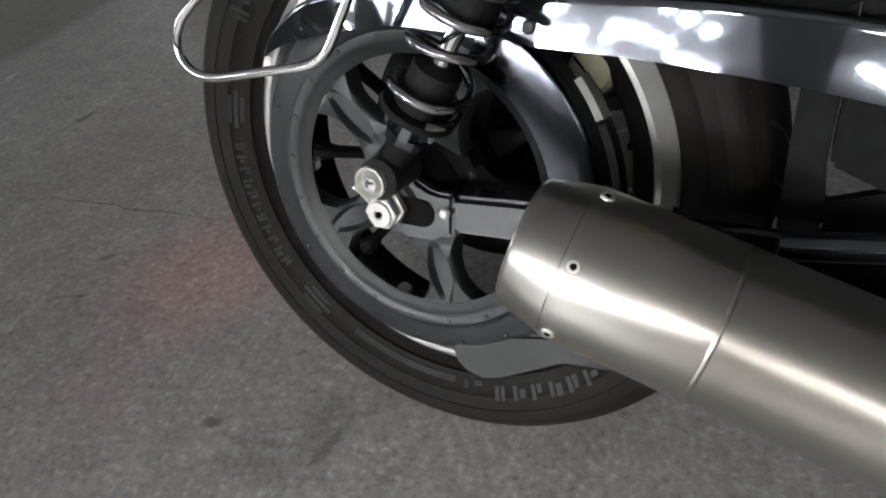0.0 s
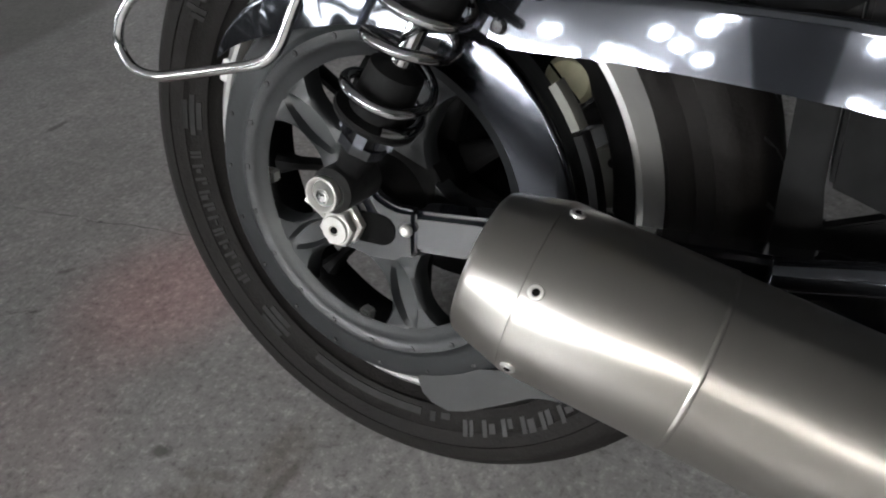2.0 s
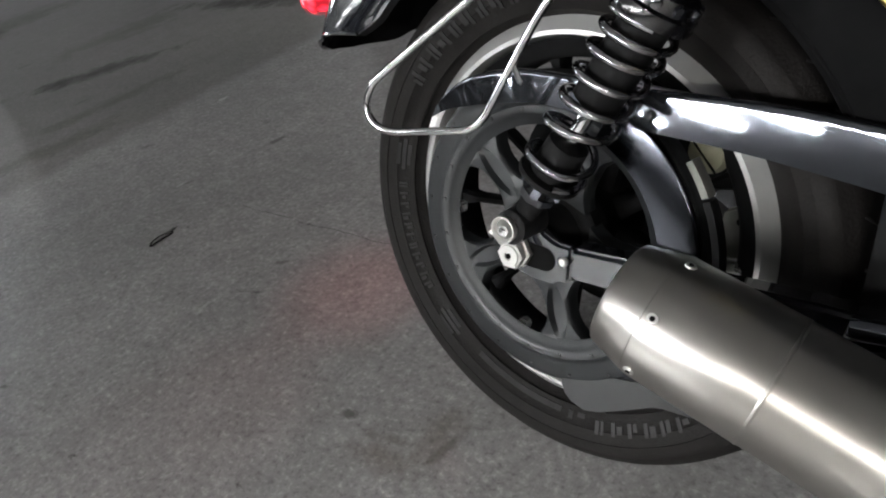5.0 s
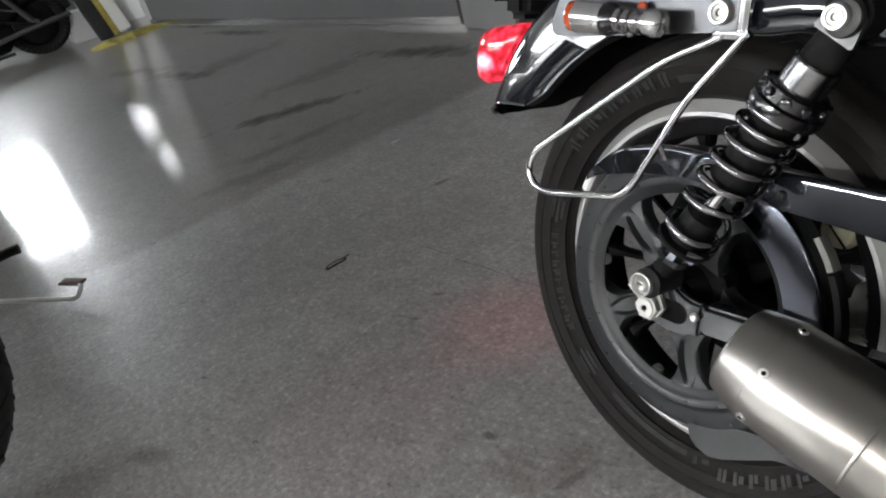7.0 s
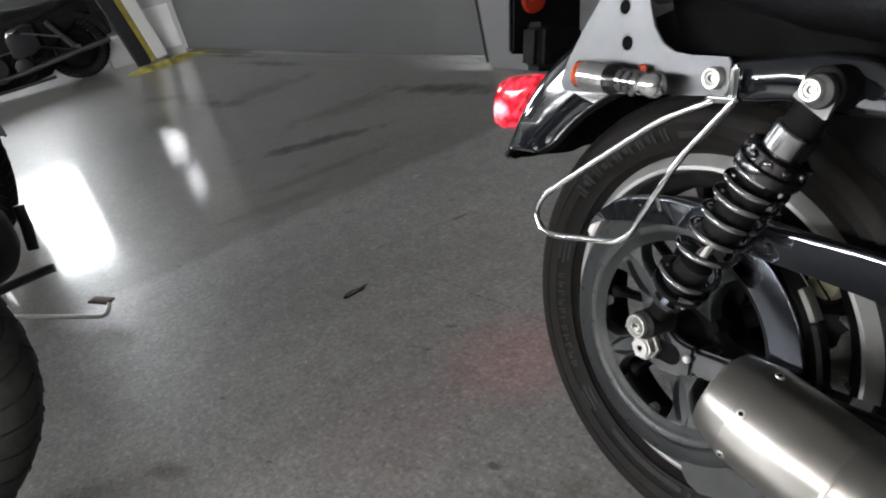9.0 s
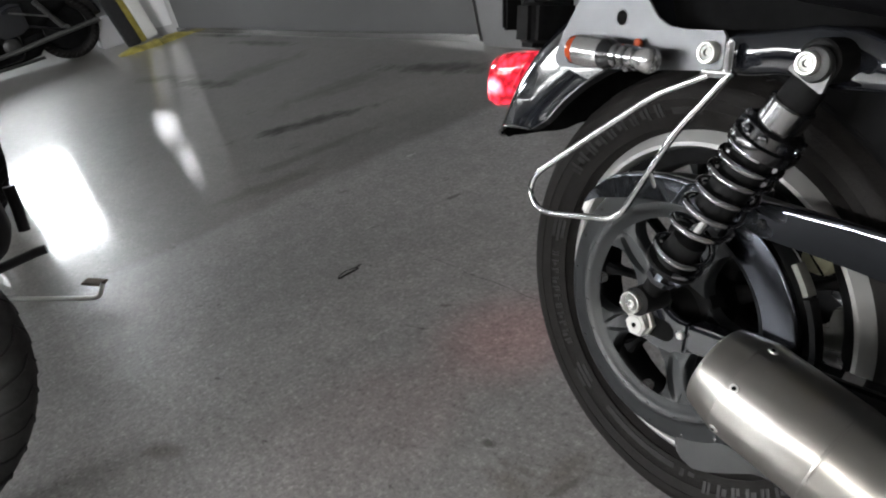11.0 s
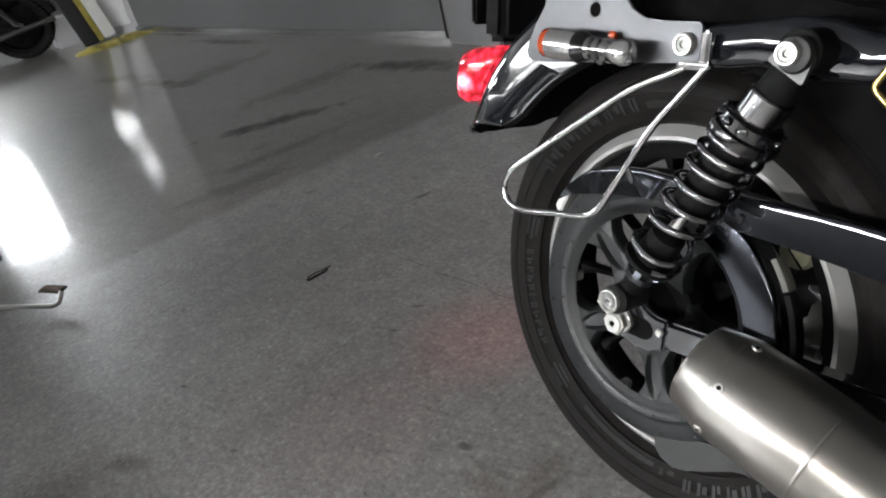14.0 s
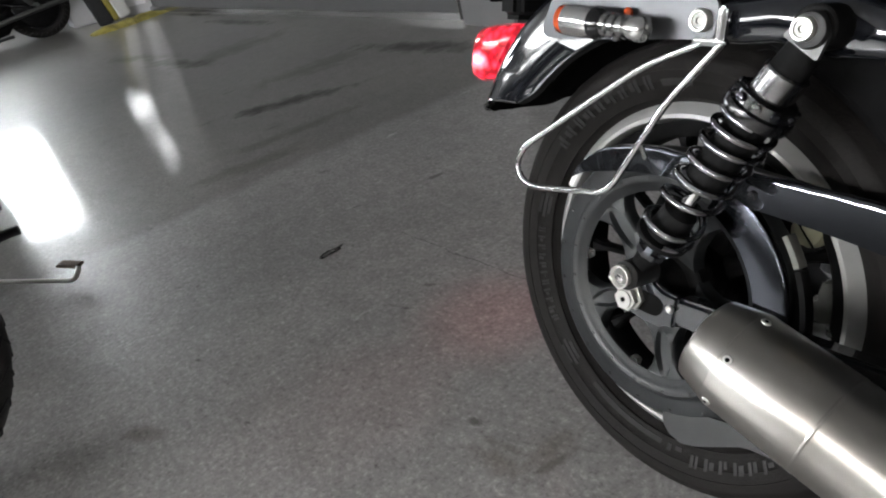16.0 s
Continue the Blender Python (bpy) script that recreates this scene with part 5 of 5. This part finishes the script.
# ---- other motorcycles ----
def road_wheel(parent, name, at, steer, R, W, mt_rim, spokes=24, rubber=M_rubber):
    """A wire or cast wheel standing at a point, its axle along y before it is steered."""
    w = new(name)
    w.parent = parent
    w.matrix_basis = pose(at[0], at[1], at[2], 0, 0, steer)
    bm = bmesh.new()
    prof = [(W * 0.36, R * 0.735), (W * 0.47, R * 0.79), (W * 0.50, R * 0.86), (W * 0.46, R * 0.93), (W * 0.32, R * 0.98), (W * 0.12, R)]
    lathe(bm, (0, 0, 0), (0, -1, 0), prof + [(-s, r) for s, r in prof[::-1]] + [(0, R * 0.72)], 72, closed=True)
    ty = part("tyre", bm, rubber, w, "black rubber tyre with cut tread")
    bm = bmesh.new()
    n = 36
    for i in range(n):
        for sgn in (-1, 1):
            a = 360 / n * (i + (0.5 if sgn > 0 else 0))
            pts = []
            for k, (f, g) in enumerate(((0.06, 1.001), (0.20, 0.995), (0.33, 0.979), (0.42, 0.951), (0.475, 0.914), (0.502, 0.86), (0.49, 0.815))):
                y, r = sgn * W * f, R * g
                b = radians(a + (2.4 * k if k < 3 else 7.2 - 2.0 * k))
                pts.append((r * math.cos(b), y, r * math.sin(b)))
            tube(bm, pts, 0.0030, 5)
    tagged(part("tread_pattern", bm, M_matt, ty), kind="stuff")
    bm = bmesh.new()
    lathe(bm, (0, 0, 0), (0, -1, 0), [(W * 0.36, R * 0.75), (W * 0.40, R * 0.74), (W * 0.36, R * 0.70), (W * 0.2, R * 0.67), (-W * 0.2, R * 0.67), (-W * 0.36, R * 0.70), (-W * 0.40, R * 0.74), (-W * 0.36, R * 0.75), (0, R * 0.70)], 64, closed=True)
    part("rim", bm, mt_rim, w, "bright wheel rim")
    bm = bmesh.new()
    lathe(bm, (0, 0, 0), (0, -1, 0), [(-W * 0.5, 0.02), (-W * 0.45, 0.045), (-W * 0.3, 0.03), (W * 0.3, 0.03), (W * 0.45, 0.045), (W * 0.5, 0.02)], 24)
    part("hub", bm, M_grey, w)
    bm = bmesh.new()
    for i in range(spokes):
        sgn = 1 if i % 2 else -1
        a, b = 2 * math.pi * i / spokes, 2 * math.pi * (i / spokes) + 0.35 * (1 if i % 4 < 2 else -1)
        tube(bm, [(0.04 * math.cos(a), sgn * W * 0.42, 0.04 * math.sin(a)), (R * 0.68 * math.cos(b), 0, R * 0.68 * math.sin(b))], 0.0022, 6)
    tagged(part("spoke_wire", bm, M_chrome, w, "thin chrome spokes"), kind="stuff")
    return w


def parked_motorcycle(m, label, steer, paint, rim_mat, stand=True, lean=9, fender_mat=None, engine_mat=None, group="parked motorcycles", R=0.320, cover=(60, 155), pipe_side=-1, silhouetted=False, rubber=M_rubber):
    """A cruiser heading along +x with its front wheel's contact at the origin."""
    # a backlit machine's darkness is put into its materials: duller metal, blacker seat
    shine = M_eye if silhouetted else M_chrome
    pipe_grow = 0.004 if silhouetted else 0.022
    t = thing("parked_motorcycle", m @ pose(0, 0, 0, -lean), label, "motorcycle", group)
    WB = 1.45
    road_wheel(t, "front_wheel", (0, 0, R), steer, R, 0.11, rim_mat, rubber=rubber)
    road_wheel(t, "rear_wheel", (-WB, 0, R), 0, R, 0.14, rim_mat)
    st = Matrix.Rotation(radians(steer), 4, "Z")
    fork = new("front_fork")
    fork.parent = t
    fork.matrix_basis = st
    for s in (-1, 1):
        bm = bmesh.new()
        tube(bm, [(0, 0.085 * s, R), (-0.10, 0.085 * s, R + 0.22)], 0.026, 18)
        part("lower_leg", bm, M_grey, fork, "grey fork leg")
        bm = bmesh.new()
        tube(bm, [(-0.10, 0.085 * s, R + 0.22), (-0.28, 0.085 * s, 0.98)], 0.020, 18)
        part("fork_tube", bm, shine, fork, "chrome fork tube")
    bm = bmesh.new()
    lathe(bm, (-0.20, 0, 0.86), (1, 0, 0.05), [(-0.10, 0.03), (-0.06, 0.08), (0.02, 0.095), (0.06, 0.09), (0.065, 0.06)], 28)
    part("headlamp", bm, shine, fork, "chrome headlamp")
    bm = bmesh.new()
    tube(bm, smooth_path([(-0.50, 0.40, 1.02), (-0.40, 0.33, 1.05), (-0.30, 0.12, 1.03), (-0.29, 0, 1.01), (-0.30, -0.12, 1.03), (-0.40, -0.33, 1.05), (-0.50, -0.40, 1.02)], 5), 0.012, 12)
    part("handlebar", bm, shine, fork, "chrome handlebar")
    bm = bmesh.new()
    loops = []
    for i in range(17):
        a = radians(cover[0] + (cover[1] - cover[0]) * i / 16)
        q = R + 0.025
        loops.append([Vector((rr * math.cos(a), y, R + rr * math.sin(a))) for y, rr in ((-0.062, q - 0.030), (-0.060, q - 0.008), (-0.04, q + 0.004), (0, q + 0.008), (0.04, q + 0.004), (0.066, q - 0.008), (0.068, q - 0.030), (0.064, q - 0.030), (0.06, q - 0.010), (0, q + 0.003), (-0.06, q - 0.010), (-0.064, q - 0.030))])
    rings(bm, loops)
    part("front_fender", bm, fender_mat or paint, fork, "curved front fender")
    bm = bmesh.new()
    loops = []
    for i in range(19):
        a = radians(20 + 150 * i / 18)
        q = R + 0.06
        loops.append([Vector((-WB + rr * math.cos(a), y, R + rr * math.sin(a))) for y, rr in ((-0.09, q - 0.07), (-0.088, q - 0.012), (-0.05, q + 0.006), (0, q + 0.011), (0.05, q + 0.006), (0.088, q - 0.012), (0.09, q - 0.07), (0.086, q - 0.07), (0.08, q - 0.014), (0, q + 0.004), (-0.08, q - 0.014), (-0.086, q - 0.07))])
    rings(bm, loops)
    part("rear_fender", bm, paint, t, "rear fender")

    def blob(name, sections, material, label):
        bm = bmesh.new()
        lp = []
        for x, z, hy, hz in sections:
            lp.append([Vector((x, hy * math.copysign(abs(math.cos(k * math.pi / 10)) ** 0.7, math.cos(k * math.pi / 10)), z + hz * math.copysign(abs(math.sin(k * math.pi / 10)) ** 0.7, math.sin(k * math.pi / 10)))) for k in range(20)])
        rings(bm, lp)
        return part(name, bm, material, t, label)

    blob("fuel_tank", ((-0.36, 0.84, 0.05, 0.04), (-0.40, 0.85, 0.11, 0.09), (-0.60, 0.84, 0.14, 0.11), (-0.78, 0.79, 0.10, 0.07), (-0.84, 0.77, 0.05, 0.03)), paint, "painted fuel tank")
    blob("seat", ((-0.80, 0.74, 0.08, 0.03), (-0.95, 0.72, 0.14, 0.05), (-1.20, 0.72, 0.13, 0.05), (-1.50, 0.78, 0.10, 0.05), (-1.62, 0.79, 0.06, 0.02)), M_inner if silhouetted else M_vinyl, "black vinyl seat")
    blob("engine_case", ((-0.42, 0.30, 0.10, 0.08), (-0.48, 0.32, 0.15, 0.13), (-0.75, 0.33, 0.16, 0.14), (-0.98, 0.35, 0.13, 0.12), (-1.05, 0.36, 0.08, 0.06)), engine_mat or M_grey, "engine case")
    for x, tilt in ((-0.55, 22), (-0.76, -22)):
        for k in range(8):
            bm = bmesh.new()
            lathe(bm, Vector((x, 0, 0.44)) + Vector((math.sin(radians(tilt)), 0, math.cos(radians(tilt)))) * 0.026 * k, (math.sin(radians(tilt)), 0, math.cos(radians(tilt))), [(0, 0.068), (0.001, 0.072), (0.009, 0.072), (0.010, 0.068), (0.026, 0.05)], 24)
            part("cylinder_fin", bm, engine_mat or M_grey, t)
    for s, z in ((pipe_side, 0.26),) if silhouetted else ((pipe_side, 0.26), (pipe_side, 0.20)):
        bm = bmesh.new()
        tube(bm, smooth_path([(-0.50, 0.14 * s, 0.55), (-0.36, 0.17 * s, 0.42), (-0.46, 0.19 * s, 0.25), (-0.90, 0.20 * s, z), (-1.30, 0.21 * s, z + 0.05), (-1.78, 0.22 * s, z + 0.10)], 6), lambda u: 0.020 if u < 0.55 else 0.020 + pipe_grow * min(1, (u - 0.55) / 0.1), 18)
        part("exhaust", bm, shine, t, "chrome exhaust pipe")
    for s in (-1, 1):
        bm = bmesh.new()
        tube(bm, smooth_path([(-0.30, 0, 0.92), (-0.36, 0.06 * s, 0.60), (-0.42, 0.11 * s, 0.18), (-0.95, 0.12 * s, 0.17), (-1.05, 0.12 * s, 0.45), (-WB, 0.115 * s, R)], 6), 0.017, 12)
        part("frame_tube", bm, M_black, t)
        bm = bmesh.new()
        tube(bm, [(-WB + 0.02, 0.14 * s, R + 0.05), (-WB + 0.18, 0.13 * s, 0.66)], 0.028, 18)
        part("shock_absorber", bm, shine, t)
    # added black masses and discs close the gaps to one dark outline
    if silhouetted:
        blob("frame_filler", ((-0.24, 0.60, 0.05, 0.20), (-0.34, 0.58, 0.11, 0.30), (-0.70, 0.55, 0.13, 0.32), (-1.10, 0.56, 0.13, 0.26), (-1.45, 0.66, 0.11, 0.16), (-1.70, 0.70, 0.06, 0.10)), M_inner, "black filler mass added between frame and seat")
        for s in (-1, 1):
            blob_y = blob("side_panel", ((-0.86, 0.50, 0.02, 0.10), (-0.90, 0.52, 0.03, 0.15), (-1.05, 0.55, 0.03, 0.16), (-1.14, 0.56, 0.02, 0.12)), M_gloss, "gloss black side panel")
            for v in blob_y.data.vertices:
                v.co.y += 0.14 * s
            bm = bmesh.new()
            box(bm, pose(-0.55, 0.25 * s, 0.24), (0.36, 0.10, 0.025), 0.008)
            part("footboard", bm, M_matt, t, "black footboard")
            bm = bmesh.new()
            lathe(bm, (-1.45, 0.02 * s, R), (0, s, 0), [(0, 0.20), (0.01, 0.21), (0.03, 0.17), (0.035, 0.05)], 36)
            part("wheel_disc", bm, M_inner, t, "black disc added to fill the wheel")
        bm = bmesh.new()
        tube(bm, smooth_path([(-0.36, 0.10, 0.22), (-0.34, 0.26, 0.36), (-0.36, 0.28, 0.52), (-0.38, 0.12, 0.64)], 6), 0.014, 12)
        part("engine_guard", bm, shine, t, "chrome engine guard bar")
        blob("lower_filler", ((-0.36, 0.24, 0.06, 0.07), (-0.44, 0.24, 0.14, 0.13), (-0.80, 0.23, 0.15, 0.14), (-1.12, 0.25, 0.13, 0.12), (-1.22, 0.28, 0.07, 0.06)), M_inner, "black filler mass added below the engine")
        for x, z, r in ((-0.92, 0.30, 0.085), (-0.50, 0.30, 0.065)):
            bm = bmesh.new()
            lathe(bm, (x, 0.145, z), (0, 1, 0), [(0, r), (0.02, r * 0.98), (0.032, r * 0.8), (0.036, r * 0.3)], 28)
            part("round_cover", bm, M_grey_dark, t, "round dark engine cover")
        for x0, z0, x1, z1 in ((-0.30, 0.62, -0.62, 0.74), (-1.02, 0.62, -1.34, 0.50), (-0.42, 0.46, -0.86, 0.47)):
            bm = bmesh.new()
            tube(bm, [(x0, 0.165, z0), (x1, 0.165, z1)], 0.009, 10)
            part("side_rail", bm, M_zinc_dull, t, "thin dull metal rail")
        bm = bmesh.new()
        tube(bm, [(-0.30, 0.19, 0.12), (-1.15, 0.20, 0.14)], 0.016, 12)
        part("lower_pipe", bm, M_grey_dark, t, "dark lower exhaust pipe")
        bm = bmesh.new()
        lathe(bm, (-0.68, 0.15, 0.36), (0, 1, 0), [(0, 0.12), (0.03, 0.118), (0.05, 0.10), (0.055, 0.04)], 32)
        part("clutch_cover", bm, M_grey_dark, t, "round cast grey cover")
    bm = bmesh.new()
    lathe(bm, (-1.83, 0, 0.66), (-1, 0, 0), [(0, 0.03), (0.01, 0.045), (0.05, 0.04), (0.055, 0.01)], 20)
    part("tail_lamp", bm, M_reflector, t, "red tail lamp, unlit")
    return t


near_bike = parked_motorcycle(pose(NEAR_X, NEAR_Y, 0, 0, 0, 22), "dark motorcycle with wire wheels and a grey front fender", 64, M_black, M_chrome, lean=6, fender_mat=M_grey, R=0.362, cover=(50, 160), rubber=M_worn_rubber)
# its side stand, with a flat foot
stand = new("side_stand")
stand.parent = near_bike
inv = near_bike.matrix_basis.inverted()
bm = bmesh.new()
tube(bm, [inv @ Vector(p) for p in round_path([(-1.70, -1.40, 0.24), (-1.96, -1.02, 0.12), (-1.90, -0.86, 0.066), (-1.650, -0.590, 0.020), (-1.640, -0.572, 0.026), (-1.650, -0.553, 0.050)], 0.015)], 0.0070, 12)
part("stand_leg", bm, M_nut, stand, "plated bent stand leg")
bm = bmesh.new()
box(bm, inv @ pose(-1.690, -0.570, 0.051, 0, 4, 36), (0.080, 0.036, 0.008), 0.003)
part("stand_foot", bm, M_rust, stand, "rusty flat stand foot")

# engine cover, brake lever and foot peg of the same machine
bm = bmesh.new()
loops = []
for x, hy, hz in ((-1.20, 0.03, 0.03), (-1.215, 0.085, 0.070), (-1.25, 0.115, 0.092), (-1.34, 0.125, 0.100), (-1.42, 0.10, 0.08)):
    loops.append([Vector((x, -0.795 + hy * math.copysign(abs(math.cos(k * math.pi / 12)) ** 0.7, math.cos(k * math.pi / 12)), 0.440 + hz * math.copysign(abs(math.sin(k * math.pi / 12)) ** 0.7, math.sin(k * math.pi / 12)))) for k in range(24)])
for lp in loops:
    for k, p in enumerate(lp):
        lp[k] = inv @ p
rings(bm, loops)
part("engine_cover", bm, M_grey_dark, near_bike, "rounded dark grey engine cover")
bm = bmesh.new()
tube(bm, [inv @ Vector(p) for p in ((-1.31, -0.640, 0.490), (-1.305, -0.645, 0.44), (-1.30, -0.655, 0.385))], 0.013, 12)
part("brake_lever", bm, M_matt, near_bike, "black brake lever")
bm = bmesh.new()
tube(bm, [inv @ Vector(p) for p in ((-1.40, -0.80, 0.29), (-1.385, -0.66, 0.30), (-1.38, -0.635, 0.30))], 0.012, 12)
part("foot_peg", bm, M_matt, near_bike, "black rubber foot peg")

parked_motorcycle(pose(-3.10, -0.83, 0, 0, 0, 3), "black motorcycle with a silver front fender", 18, M_black, M_chrome, fender_mat=M_silver, cover=(24, 150))
parked_motorcycle(pose(-8.20, -1.04, 0, 0, 0, 265), "dark cruiser motorcycle with a chrome exhaust by the pillar", -20, M_black, M_inner, engine_mat=M_inner, pipe_side=1, silhouetted=True)
